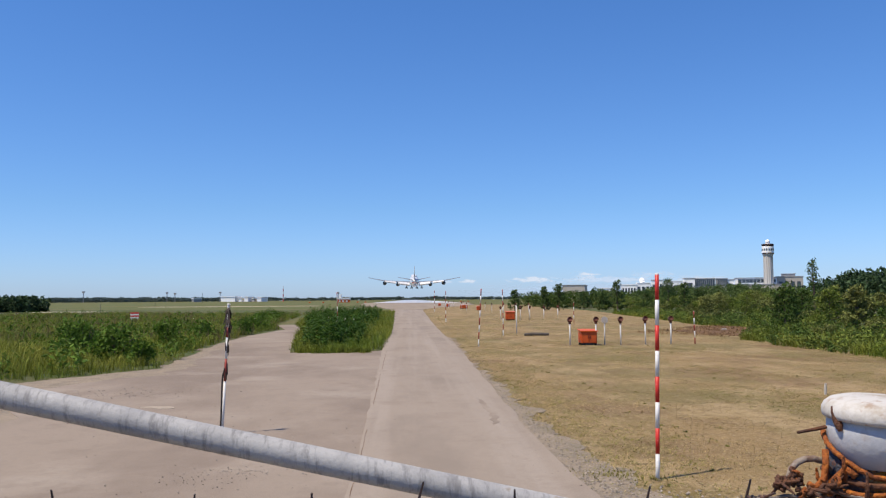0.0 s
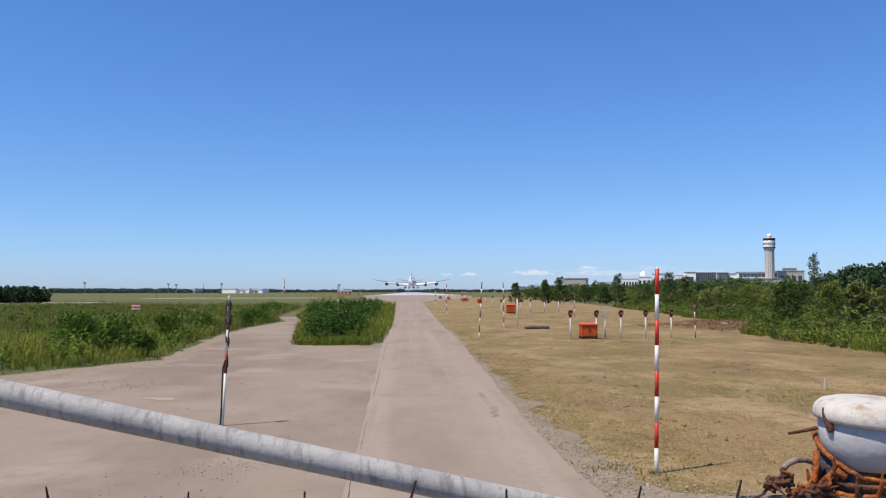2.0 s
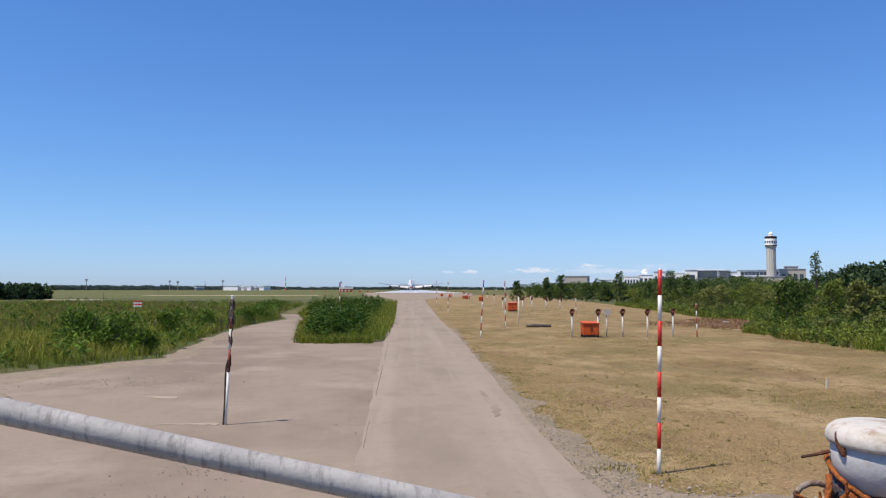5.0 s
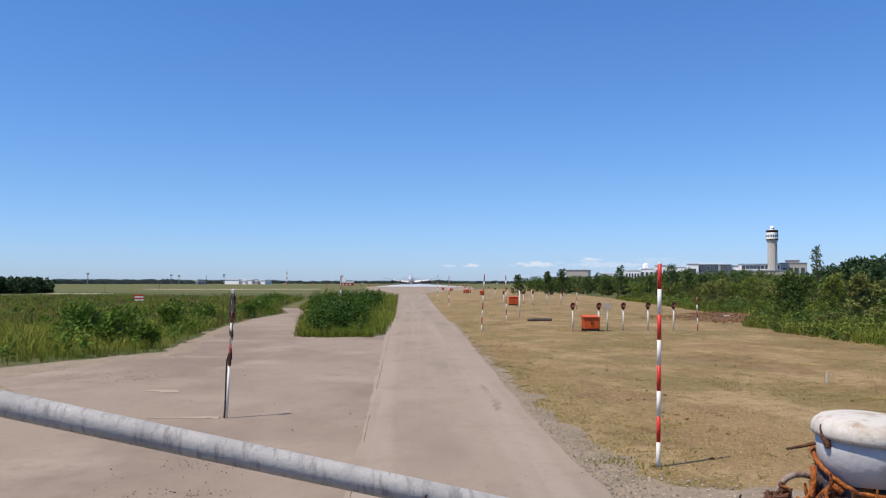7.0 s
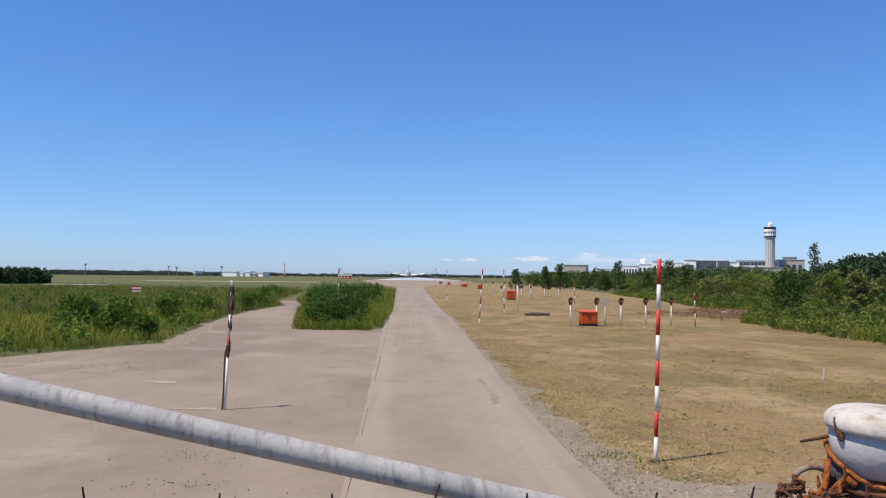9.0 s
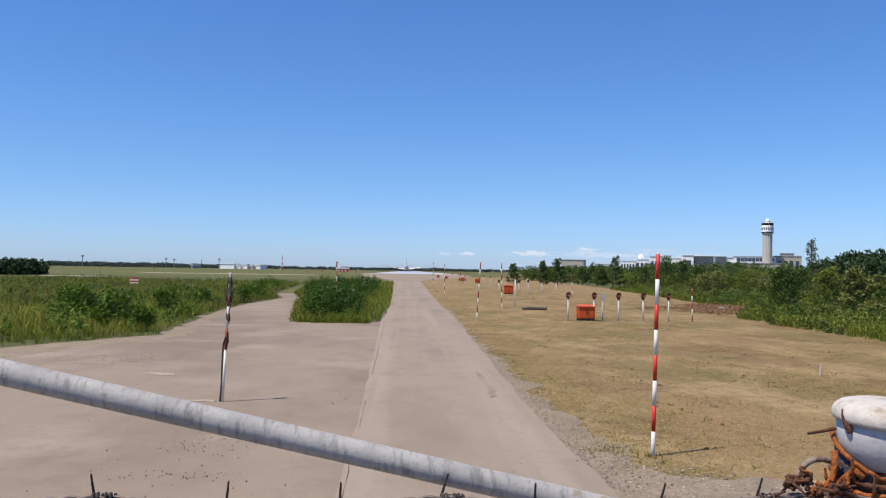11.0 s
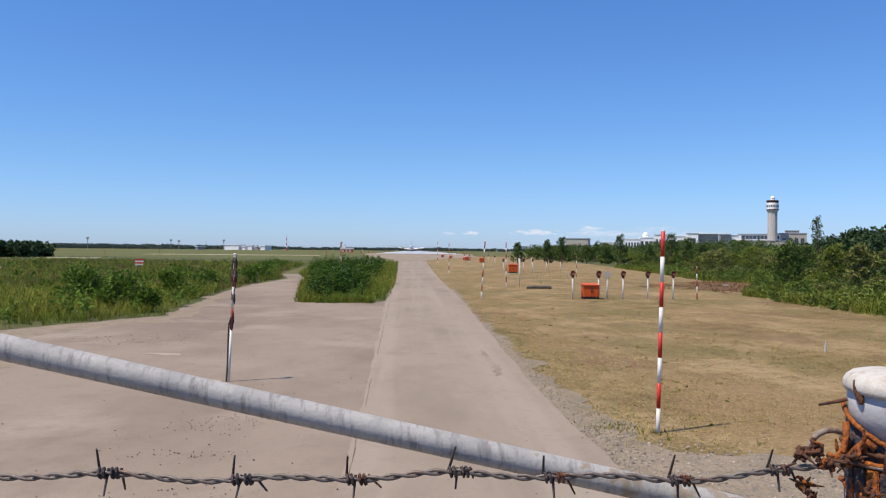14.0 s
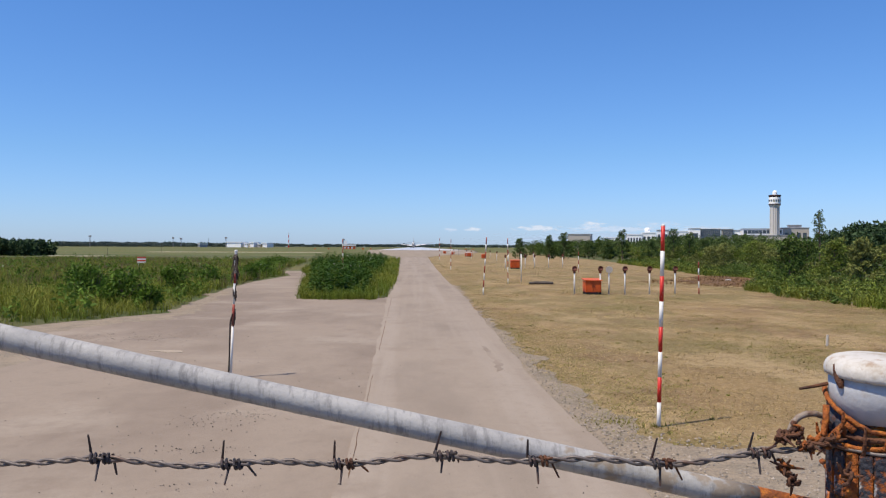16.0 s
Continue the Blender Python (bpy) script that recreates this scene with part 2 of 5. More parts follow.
M_SIGNBACK = mat("grey_sign_disc", (0.50, 0.50, 0.54), 0.5, 0.3, [(12, 4, 0.45, 0.65, (0.36, 0.36, 0.40), 0.8)])
M_CONC = mat("pale_concrete_tower", (0.66, 0.63, 0.60), 0.85, 0, [((0.5, 0.5, 0.05), 4, 0.45, 0.65, (0.55, 0.52, 0.49), 0.7)])
M_BLDG = mat("white_building_panel", (0.84, 0.84, 0.84), 0.7, 0, [((0.1, 0.1, 0.3), 3, 0.45, 0.65, (0.7, 0.7, 0.7), 0.6)], tone=1.0)
M_GREYB = mat("grey_building_panel", (0.40, 0.40, 0.41), 0.7, 0, [((0.1, 0.1, 0.3), 3, 0.45, 0.65, (0.32, 0.32, 0.33), 0.6)])
M_BEIGEB = mat("beige_building_panel", (0.55, 0.50, 0.44), 0.75, 0, [((0.1, 0.1, 0.3), 3, 0.45, 0.65, (0.47, 0.43, 0.38), 0.6)])
M_GLASS = mat("dark_blue_glazing", (0.045, 0.06, 0.085), 0.12, 0, [((0.2, 0.2, 0.4), 2, 0.45, 0.6, (0.07, 0.09, 0.12), 0.8)], spec=0.7)
M_DARKRED = mat("dark_red_band", (0.055, 0.03, 0.03), 0.6, 0, [(0.5, 3, 0.4, 0.6, (0.07, 0.035, 0.035), 0.7)])
M_PLANE = mat("white_aircraft_skin", (0.78, 0.78, 0.79), 0.3, 0, [((0.4, 0.1, 0.4), 3, 0.45, 0.65, (0.68, 0.68, 0.70), 0.6)], spec=0.5)
M_PLANE_GREY = mat("grey_wing_skin", (0.26, 0.27, 0.29), 0.4, 0.2, [((0.2, 0.5, 0.4), 3, 0.45, 0.65, (0.18, 0.19, 0.21), 0.7)], spec=0.5)
M_PLANE_DARK = mat("dark_engine_metal", (0.07, 0.07, 0.075), 0.4, 0.6, [(1, 3, 0.45, 0.65, (0.11, 0.11, 0.11), 0.7)])
M_GRASSBLADE = leafy("green_grass_blade", (0.115, 0.165, 0.019), (0.21, 0.21, 0.034), 0.5)
M_DRYBLADE = leafy("straw_grass_blade", (0.42, 0.315, 0.15), (0.20, 0.15, 0.06), 0.6, 0.2)
M_BROWNBLADE = leafy("withered_brown_blade", (0.17, 0.105, 0.05), (0.24, 0.15, 0.07), 0.5, 0.1)
M_WEED = leafy("broad_weed_leaf", (0.065, 0.125, 0.014), (0.12, 0.19, 0.026), 0.5)
M_SHRUB = leafy("shrub_leaf", (0.110, 0.160, 0.024), (0.185, 0.215, 0.044), 0.6)
M_SHRUB2 = leafy("dull_olive_shrub_leaf", (0.145, 0.170, 0.042), (0.215, 0.215, 0.070), 0.6)
M_SHRUB3 = leafy("deep_green_shrub_leaf", (0.052, 0.095, 0.018), (0.095, 0.140, 0.030), 0.6)
M_DEEPWEED = leafy("deep_green_weed_leaf", (0.036, 0.085, 0.012), (0.070, 0.130, 0.020), 0.55)
M_SEED = leafy("brown_seed_head", (0.170, 0.120, 0.062), (0.120, 0.105, 0.045), 0.5, 0.15)
M_LAWNGREEN = leafy("yellowing_lawn_blade", (0.220, 0.198, 0.052), (0.150, 0.145, 0.038), 0.45, 0.2)
M_TREE = leafy("dark_tree_leaf", (0.062, 0.105, 0.028), (0.11, 0.15, 0.045), 0.55)
M_WOODS = leafy("far_wood_leaf", (0.035, 0.065, 0.028), (0.055, 0.09, 0.035), 0.5, 0.1)
# air haze over the distance is mixed into this leaf colour
M_HAZY = leafy("haze_tinted_leaf", (0.105, 0.140, 0.125), (0.12, 0.155, 0.135), 0.15, 0.1)
# shadow of the small pebbles is put into this dark colour
M_GRIT = mat("dark_grit", (0.11, 0.095, 0.085), 0.9, 0, [(40, 4, 0.4, 0.7, (0.06, 0.05, 0.045), 0.7)], island=0.5)
M_BARK = mat("grey_brown_bark", (0.16, 0.12, 0.09), 0.9, 0, [(20, 5, 0.4, 0.65, (0.09, 0.07, 0.05), 0.8)], 0.7, 60)
M_FLOWER = mat("white_flower_head", (0.8, 0.8, 0.72), 0.8, 0, [(20, 2, 0.4, 0.6, (0.7, 0.68, 0.5), 0.6)])


# ---- building helpers ----
def part(name, bm, material, parent=None, label="", smooth=False):
    me = bpy.data.meshes.new(name)
    bm.to_mesh(me)
    bm.free()
    for m in (material if isinstance(material, (list, tuple)) else [material]):
        me.materials.append(m)
    if smooth:
        me.polygons.foreach_set("use_smooth", [True] * len(me.polygons))
    ob = new(name, me)
    if parent is not None:
        ob.parent = parent
    if label:
        ob["label"] = label
    return ob


def raw(name, verts, faces, material, parent=None, mats=None):
    """Large meshes straight from arrays."""
    me = bpy.data.meshes.new(name)
    me.from_pydata(verts, [], faces)
    for m in (material if isinstance(material, (list, tuple)) else [material]):
        me.materials.append(m)
    if mats is not None:
        me.polygons.foreach_set("material_index", mats)
    ob = new(name, me)
    if parent is not None:
        ob.parent = parent
    return ob


def thing(name, x, y, z, label, category, group="", rz=0, kind=""):
    ob = new(name)
    ob.matrix_basis = pose(x, y, z, 0, 0, rz)
    return tagged(ob, label, category, group, kind)


def box(bm, x0, x1, y0, y1, z0, z1, bevel=0.0):
    r = bmesh.ops.create_cube(bm, size=1.0, matrix=Matrix.Translation(((x0 + x1) / 2, (y0 + y1) / 2, (z0 + z1) / 2)) @ Matrix.Diagonal((x1 - x0, y1 - y0, z1 - z0, 1)))
    if bevel:
        es = {e for v in r["verts"] for e in v.link_edges}
        bmesh.ops.bevel(bm, geom=list(es), offset=bevel, segments=2, affect="EDGES")
    return bm


def tube(bm, pts, radius, sides=8, caps=True):
    """A round bar through points; radius one number or one per point."""
    pts = [Vector(p) for p in pts]
    rings, side = [], None
    for i, p in enumerate(pts):
        d = (pts[min(i + 1, len(pts) - 1)] - pts[max(i - 1, 0)])
        d = d.normalized() if d.length > 1e-9 else Vector((0, 0, 1))
        if side is None:
            side = d.orthogonal().normalized()
        side = (side - d * side.dot(d)).normalized()
        up = d.cross(side)
        r = radius[i] if isinstance(radius, (list, tuple)) else radius
        rings.append([bm.verts.new(p + (side * math.cos(a) + up * math.sin(a)) * r) for a in [2 * math.pi * k / sides for k in range(sides)]])
    for a, b in zip(rings, rings[1:]):
        for k in range(sides):
            bm.faces.new((a[k], a[(k + 1) % sides], b[(k + 1) % sides], b[k]))
    if caps:
        bm.faces.new(rings[0][::-1])
        bm.faces.new(rings[-1])
    return bm


def lathe(bm, profile, sides=24, m=None):
    """Turn (radius, z) pairs round the z axis."""
    m = m or Matrix()
    rings = []
    for r, z in profile:
        rings.append([bm.verts.new(m @ Vector((r * math.cos(a), r * math.sin(a), z))) for a in [2 * math.pi * k / sides for k in range(sides)]])
    for a, b in zip(rings, rings[1:]):
        for k in range(sides):
            bm.faces.new((a[k], a[(k + 1) % sides], b[(k + 1) % sides], b[k]))
    bm.faces.new(rings[0][::-1])
    bm.faces.new(rings[-1])
    return bm


def inside(poly, x, y):
    hit = False
    for (x0, y0), (x1, y1) in zip(poly, poly[1:] + poly[:1]):
        if (y0 > y) != (y1 > y) and x < (x1 - x0) * (y - y0) / (y1 - y0) + x0:
            hit = not hit
    return hit


def sheet(name, outline, z, material, label, category, step=0.35, rough=0.06, thick=0.0):
    """A flat piece of ground with an uneven edge. Edges longer than step are cut and shifted a little."""
    pts = []
    for (x0, y0), (x1, y1) in zip(outline, outline[1:] + outline[:1]):
        n = max(1, min(260, int(math.hypot(x1 - x0, y1 - y0) / step)))
        for k in range(n):
            x, y = x0 + (x1 - x0) * k / n, y0 + (y1 - y0) * k / n
            s = rough * (1 + y * 0.01)
            pts.append((x + s * (noise.noise((x * 1.3, y * 1.3, 3)) * 1.6 + noise.noise((x * 6, y * 6, 9))), y + s * (noise.noise((x * 1.3, y * 1.3, 40)) * 1.6 + noise.noise((x * 6, y * 6, 70)))))
    bm = bmesh.new()
    vs = [bm.verts.new((x, y, z)) for x, y in pts]
    f = bm.faces.new(vs)
    f.normal_update()
    if f.normal.z < 0:
        f.normal_flip()
    r = bmesh.ops.extrude_face_region(bm, geom=[f])
    for v in r["geom"]:
        if isinstance(v, bmesh.types.BMVert):
            v.co.z = z - 0.02 - thick
    bmesh.ops.recalc_face_normals(bm, faces=bm.faces)
    bmesh.ops.triangulate(bm, faces=[fc for fc in bm.faces if len(fc.verts) > 4])
    return tagged(part(name, bm, material), label, category, kind="structure")


# ---- ground ----
def ground():
    verts, faces = [], []
    R = [0, 60, 160, 400, 900, 2000, 4600]
    n = 48
    verts.append((0, 0, 0))
    for r in R[1:]:
        for k in range(n):
            a = 2 * math.pi * k / n
            verts.append((r * math.cos(a), r * math.sin(a), 0))
    for k in range(n):
        faces.append((0, 1 + k, 1 + (k + 1) % n))
    for i in range(len(R) - 2):
        for k in range(n):
            a, b = 1 + i * n + k, 1 + i * n + (k + 1) % n
            faces.append((a, a + n, b + n, b))
    tagged(raw("ground", verts, faces, M_FAR), "wide flat airfield grassland, patchy green and straw", "ground", kind="structure")


ROAD_R = [(1.35, -6), (1.34, 5.25), (1.32, 6.6), (1.29, 8.5), (1.31, 12.6), (1.38, 17.8), (1.42, 25), (1.36, 36), (1.40, 52), (1.75, 102), (2.4, 186)]
BRANCH_L = [(-11, 10.6), (-6.91, 14.0), (-6.3, 15.2), (-5.55, 16.3), (-5.07, 17.3), (-5.35, 19.5), (-6.13, 27), (-6.3, 32.5), (-5.9, 39.5), (-7.5, 47)]
ISLAND = [(-0.76, 22.4), (-2.0, 21.6), (-3.1, 22.0), (-4.1, 30), (-5.0, 38.5), (-6.4, 47), (-9.9, 83), (-6, 95), (-1.6, 92), (-0.72, 32.8)]
SHRUB_LINE = [(10.9, 12), (10.96, 18.7), (11.2, 24), (11.3, 27), (12.5, 28.8), (15.9, 36.5), (15.0, 41), (16.3, 52.3), (18.6, 72.7), (20.3, 92), (24, 153)]
MEADOW = [(-70, 10.6), (-11, 10.6)] + BRANCH_L[1:] + [(-9.9, 83), (-14, 120), (-70, 150), (-90, 60)]


def surfaces():
    ground()
    sheet("dry_lawn", [(1.1, 1.2), (1.1, 12), (1.1, 30), (1.3, 102), (1.9, 190), (32, 210), (24, 153), (20.3, 92), (18.6, 72.7), (16.3, 52.3), (15.2, 41), (16.4, 37), (13.0, 29), (13.5, 24), (13, 12), (12, 1.2)],
          0.004, M_DRY, "mown sun-dried straw-coloured grass verge with worn patches", "lawn", 1.0, 0.1)
    sheet("meadow", MEADOW, 0.004, M_MEADOW, "unmown green meadow with brownish seed heads", "meadow", 1.0, 0.1)
    sheet("shrub_floor", SHRUB_LINE + [(60, 230), (90, 60), (40, 5)], 0.008, M_MEADOW, "overgrown ground under the shrubs", "ground", 1.0, 0.15)
    # asphalt: the straight service road, and the forecourt with the branch to the side
    sheet("road", ROAD_R + [(-3.6, 183), (-2.13, 92), (-0.92, 32.8), (-0.72, 22.9), (-0.55, 14), (-0.44, 8.2), (-0.42, 4.9), (-0.45, -6)],
          0.022, M_ASPHALT, "pale worn straight asphalt service road with tyre tracks", "road", 0.5, 0.03)
    sheet("forecourt", [(-0.40, -6), (-0.36, 4.9), (-0.38, 8.2), (-0.49, 14), (-0.66, 22.7), (-2.0, 22.1), (-3.1, 22.6), (-4.0, 30), (-4.9, 38.5), (-6.3, 47)] + BRANCH_L[::-1][:-1] + [(-5.6, 11.6), (-4.6, 10.2), (-5.2, 6), (-5.4, -6)],
          0.018, M_PATCH, "brownish patched asphalt forecourt and side track", "pavement", 0.5, 0.05)
    sheet("gravel_strip", [(-5.3, -6), (-5.1, 6), (-4.5, 10.2), (-5.5, 11.7), (-6.8, 13.9), (-11, 10.5), (-12, -6)], 0.012, M_GRAVEL, "loose grey gravel beside the asphalt", "gravel", 0.5, 0.08)
    sheet("gravel_verge", [(-11, 10.7)] + BRANCH_L[1:7] + [(-5.6, 26.5), (-4.85, 19.5), (-4.5, 17.0), (-4.9, 15.6), (-5.6, 14.3), (-6.0, 12.9), (-7, 11)], 0.0188, M_GRAVEL, "loose gravel along the edge of the meadow", "gravel", 0.2, 0.2)
    sheet("gravel_shoulder", [(0.9, 1.0), (0.9, 6.7), (1.45, 6.5), (1.9, 5.9), (2.7, 5.65), (4.5, 5.4), (6, 4.6), (6, 1.2)], 0.010, M_GRAVEL, "grey gravel shoulder in front of the fence", "gravel", 0.15, 0.18)
    sheet("gravel_edge", [(0.85, 4), (0.85, 20), (1.0, 30), (1.60, 30), (1.42, 20), (1.52, 12), (1.55, 8.5), (1.66, 7), (1.9, 6.2), (2.2, 4)], 0.009, M_GRAVEL, "thin gravel edge along the asphalt", "gravel", 0.12, 0.15)
    sheet("soil_patch", [(11.0, 33.0), (11.2, 30.8), (11.8, 29.1), (12.4, 28.7), (14.2, 32.4), (16.2, 36.6), (15.4, 39.5), (13.2, 38.8), (12.6, 35.2), (11.2, 34.6)], 0.012, M_SOIL, "bare brown soil patch at the edge of the shrubs", "soil", 0.25, 0.34)
    sheet("overrun", [(-2.4, 112), (1.9, 112), (5.2, 140), (10.8, 165), (15.5, 200), (22, 300), (24, 346), (-19, 346), (-17, 300), (-10.4, 180), (-5, 145)], 0.030, M_OVERRUN, "brown pavement before the runway threshold", "pavement", 3, 0.2)
    bm = bmesh.new()
    box(bm, -15.5, 21.5, 342, 3300, 0.0, 0.05)
    runway = tagged(part("runway", bm, M_RUNWAY), "long hot runway with mirage glare put into its pale colour", "runway", kind="structure")
    bm = bmesh.new()
    for k in range(12):
        x = -13.0 + k * 2.7 + (1.6 if k > 5 else 0)
        box(bm, x, x + 1.7, 352, 382, 0.045, 0.055)
    for k in range(40):
        box(bm, 2.4, 3.6, 410 + 60 * k, 440 + 60 * k, 0.045, 0.055)
    box(bm, -14.8, -13.9, 348, 3300, 0.045, 0.055)
    box(bm, 19.9, 20.8, 348, 3300, 0.045, 0.055)
    part("runway_marking", bm, M_PAINT, runway)["kind"] = "stuff"
    bm = bmesh.new()
    box(bm, -62, -22, 190, 199, 0.0, 0.03)
    box(bm, -190, -150, 330, 345, 0.0, 0.03)
    tagged(part("taxiway", bm, M_TAXI), "pale concrete taxiway crossing the grass", "taxiway", kind="structure")
    bm = bmesh.new()
    box(bm, -50, -41, 110, 115, 0.0, 0.03)
    box(bm, -62, -50, 99, 103, 0.0, 0.03)
    tagged(part("perimeter_track", bm, M_TAXI), "pale dirt track across the meadow", "track", kind="structure")


surfaces()


# ---- plants ----
rng = np.random.default_rng(7)


def blades(name, pts, height, width, material, lean=0.35, per=5, parent=None):
    """Tufts of tapered grass blades; pts: (x, y, scale)."""
    p = np.repeat(np.array(pts), per, axis=0)
    n = len(p)
    s = p[:, 2]
    a = rng.uniform(0, 2 * math.pi, n)
    h = height * s * rng.uniform(0.55, 1.1, n)
    w = width * s * rng.uniform(0.7, 1.2, n)
    o = p[:, :2] + rng.normal(0, 0.05, (n, 2)) * s[:, None]
    d = np.stack((np.cos(a), np.sin(a)), 1)
    e = np.stack((-d[:, 1], d[:, 0]), 1) * (w / 2)[:, None]
    l = (h * lean * rng.uniform(0.3, 1.3, n))[:, None]
    z = np.zeros((n, 1))
    hh = h[:, None]
    v = np.stack((np.hstack((o - e, z)), np.hstack((o + e, z)), np.hstack((o + d * l * 0.35 + e * 0.8, hh * 0.6)), np.hstack((o + d * l * 0.35 - e * 0.8, hh * 0.6)), np.hstack((o + d * l, hh))), 1).reshape(-1, 3)
    i = np.arange(n)[:, None] * 5
    q, t = (i + np.array((0, 1, 2, 3))).tolist(), (i + np.array((3, 2, 4))).tolist()
    return raw(name, v.tolist(), q + t, material, parent)


def leaf_cloud(verts, faces, c, r, n, size, flat=0.8, up=0.3):
    """Leaves strewn through an uneven ball round c."""
    v = rng.normal(0, 1, (n, 3))
    v /= np.linalg.norm(v, axis=1)[:, None] + 1e-9
    p = np.array(c) + v * (r * rng.uniform(0.35, 1.0, n) ** 0.6)[:, None] * np.array((1, 1, flat))
    a = rng.normal(0, 1, (n, 3)) + np.array((0, 0, up))
    a /= np.linalg.norm(a, axis=1)[:, None]
    b = np.cross(a, rng.normal(0, 1, (n, 3)))
    b /= np.linalg.norm(b, axis=1)[:, None] + 1e-9
    t = np.cross(a, b)
    s = (size * rng.uniform(0.6, 1.35, n))[:, None]
    q = np.stack((p - t * s, p + b * s * 0.42 + a * s * 0.12, p + t * s, p - b * s * 0.42 + a * s * 0.12), 1).reshape(-1, 3)
    i = len(verts) + np.arange(n)[:, None] * 4
    verts.extend(q.tolist())
    faces.extend((i + np.array((0, 1, 2))).tolist())
    faces.extend((i + np.array((0, 2, 3))).tolist())


def bush_mesh(name, h, w, leaves, size, material, clumps=9, parent=None):
    verts, faces = [], []
    for k in range(clumps):
        a, q = rng.uniform(0, 2 * math.pi), rng.uniform(0, 1) ** 0.6
        z = rng.uniform(0.18, 0.86) * h
        taper = 1.0 - 0.55 * (z / h)
        c = (math.cos(a) * q * w * 0.5 * taper, math.sin(a) * q * w * 0.5 * taper, z)
        leaf_cloud(verts, faces, c, w * rng.uniform(0.16, 0.30), leaves // clumps, size)
    return raw(name, verts, faces, material, parent)


def stems(bm, h, w, n=6, r=0.012):
    for k in range(n):
        a = rng.uniform(0, 2 * math.pi)
        q = rng.uniform(0.1, 0.4) * w
        tube(bm, [(0, 0, 0), (math.cos(a) * q * 0.4, math.sin(a) * q * 0.4, h * 0.4), (math.cos(a) * q, math.sin(a) * q, h * rng.uniform(0.6, 0.85))], [r, r * 0.7, r * 0.3], 5)
    return bm


def scatter(poly, n, near=None):
    xs, ys = [p[0] for p in poly], [p[1] for p in poly]
    out = []
    while len(out) < n:
        x, y = rng.uniform(min(xs), max(xs)), rng.uniform(min(ys), max(ys))
        if near and rng.uniform() > near(x, y):
            continue
        if inside(poly, x, y):
            out.append((x, y))
    return out


def lawn_tufts():
    poly = [(1.40, 5.9), (1.38, 12), (1.6, 30), (2.1, 70), (15, 66), (14.6, 45), (12.2, 36), (10.8, 28), (10.8, 12), (9, 5.4)]
    fall = lambda x, y: min(1.0, (9.0 / max(y, 5.0)) ** 1.1)
    pts = [(x, y, rng.uniform(0.4, 1.3)) for x, y in scatter(poly, 60000, fall) if noise.noise((x * 0.8, y * 0.8, 0)) + 0.6 * noise.noise((x * 2.6, y * 2.6, 4)) + rng.normal(0, 0.2) > 0.02]
    tagged(blades("dry_grass", pts, 0.018, 0.005, M_DRYBLADE, 3.2, 6), "short straw-coloured dry grass on the verge", "grass", kind="stuff")
    # greener towards the asphalt and in loose drifts
    pts = [(x, y, rng.uniform(0.4, 1.2)) for x, y in scatter(poly, 60000, fall) if noise.noise((x * 0.45, y * 0.3, 5)) + 0.4 * noise.noise((x * 2.1, y * 2.1, 15)) + rng.normal(0, 0.15) + 0.34 * max(0.0, 1 - (x - 1.4) / 3.0) > 0.2]
    tagged(blades("green_grass", pts, 0.018, 0.0065, M_LAWNGREEN, 3.0, 7), "sparse short yellow-green grass among the straw", "grass", kind="stuff")
    for mat_c, hgt, seed, lab in ((M_DRYBLADE, 0.05, 1, "matted straw-coloured tussocks in the mown grass"), (M_LAWNGREEN, 0.045, 2, "small yellow-green tussocks in the mown grass"), (M_BROWNBLADE, 0.032, 3, "withered brown tussocks in the mown grass")):
        pts = []
        for x, y in scatter(poly, 520, lambda x, y: min(1.0, (8.0 / max(y, 5.0)) ** 0.9)):
            if noise.noise((x * 0.42, y * 0.42, 20 * seed)) < 0.06:
                continue
            r = rng.uniform(0.05, 0.30)
            for k in range(int(14 + 110 * r)):
                pts.append((x + rng.normal(0, r), y + rng.normal(0, r * 0.8), rng.uniform(0.4, 1.2)))
        tagged(blades("tussocks", pts, hgt * 0.36, 0.0055, mat_c, 3.6, 3), lab, "grass", kind="stuff")
    pts = [(x, y, rng.uniform(0.5, 1.5)) for x, y in scatter([(9.0, 33), (11, 28.3), (12.6, 28.6), (16, 36), (15.4, 40), (12.4, 38)], 900)]
    tagged(blades("withered_grass", pts, 0.07, 0.012, M_BROWNBLADE, 1.6, 6), "withered brown grass straggling over the bare soil", "grass", kind="stuff")
    # leafy rosettes scattered over the mown grass
    verts, faces = [], []
    for x, y in scatter(poly, 170, lambda x, y: min(1.0, (8.0 / max(y, 5.0)) ** 1.2) * (1.0 if x < 3.5 else 0.35)):
        leaf_cloud(verts, faces, (x, y, 0.012), rng.uniform(0.02, 0.07), 22, 0.012, 0.35, 1.5)
    tagged(raw("lawn_weeds", verts, faces, M_LAWNGREEN), "small flat green weeds in the mown grass", "weeds", kind="stuff")
    pts = [(1.62 + rng.normal(0, 0.16), 6.62 + rng.normal(0, 0.10), rng.uniform(0.5, 1.2)) for k in range(60)] + [(1.95 + rng.normal(0, 0.05), 6.47 + rng.normal(0, 0.04), rng.uniform(0.6, 1.3)) for k in range(14)]
    tagged(blades("weed_tuft", pts, 0.030, 0.009, M_LAWNGREEN, 0.9, 6), "low green weeds at the foot of the striped pole", "weeds", kind="stuff")
    fringe = [(10.5, 12), (10.6, 24), (11.0, 27), (12.2, 28.6), (15.6, 36.5), (14.6, 41), (16, 52), (18.2, 73), (22.5, 73), (19, 45), (18.5, 36), (15, 28), (13.6, 12)]
    pts = []
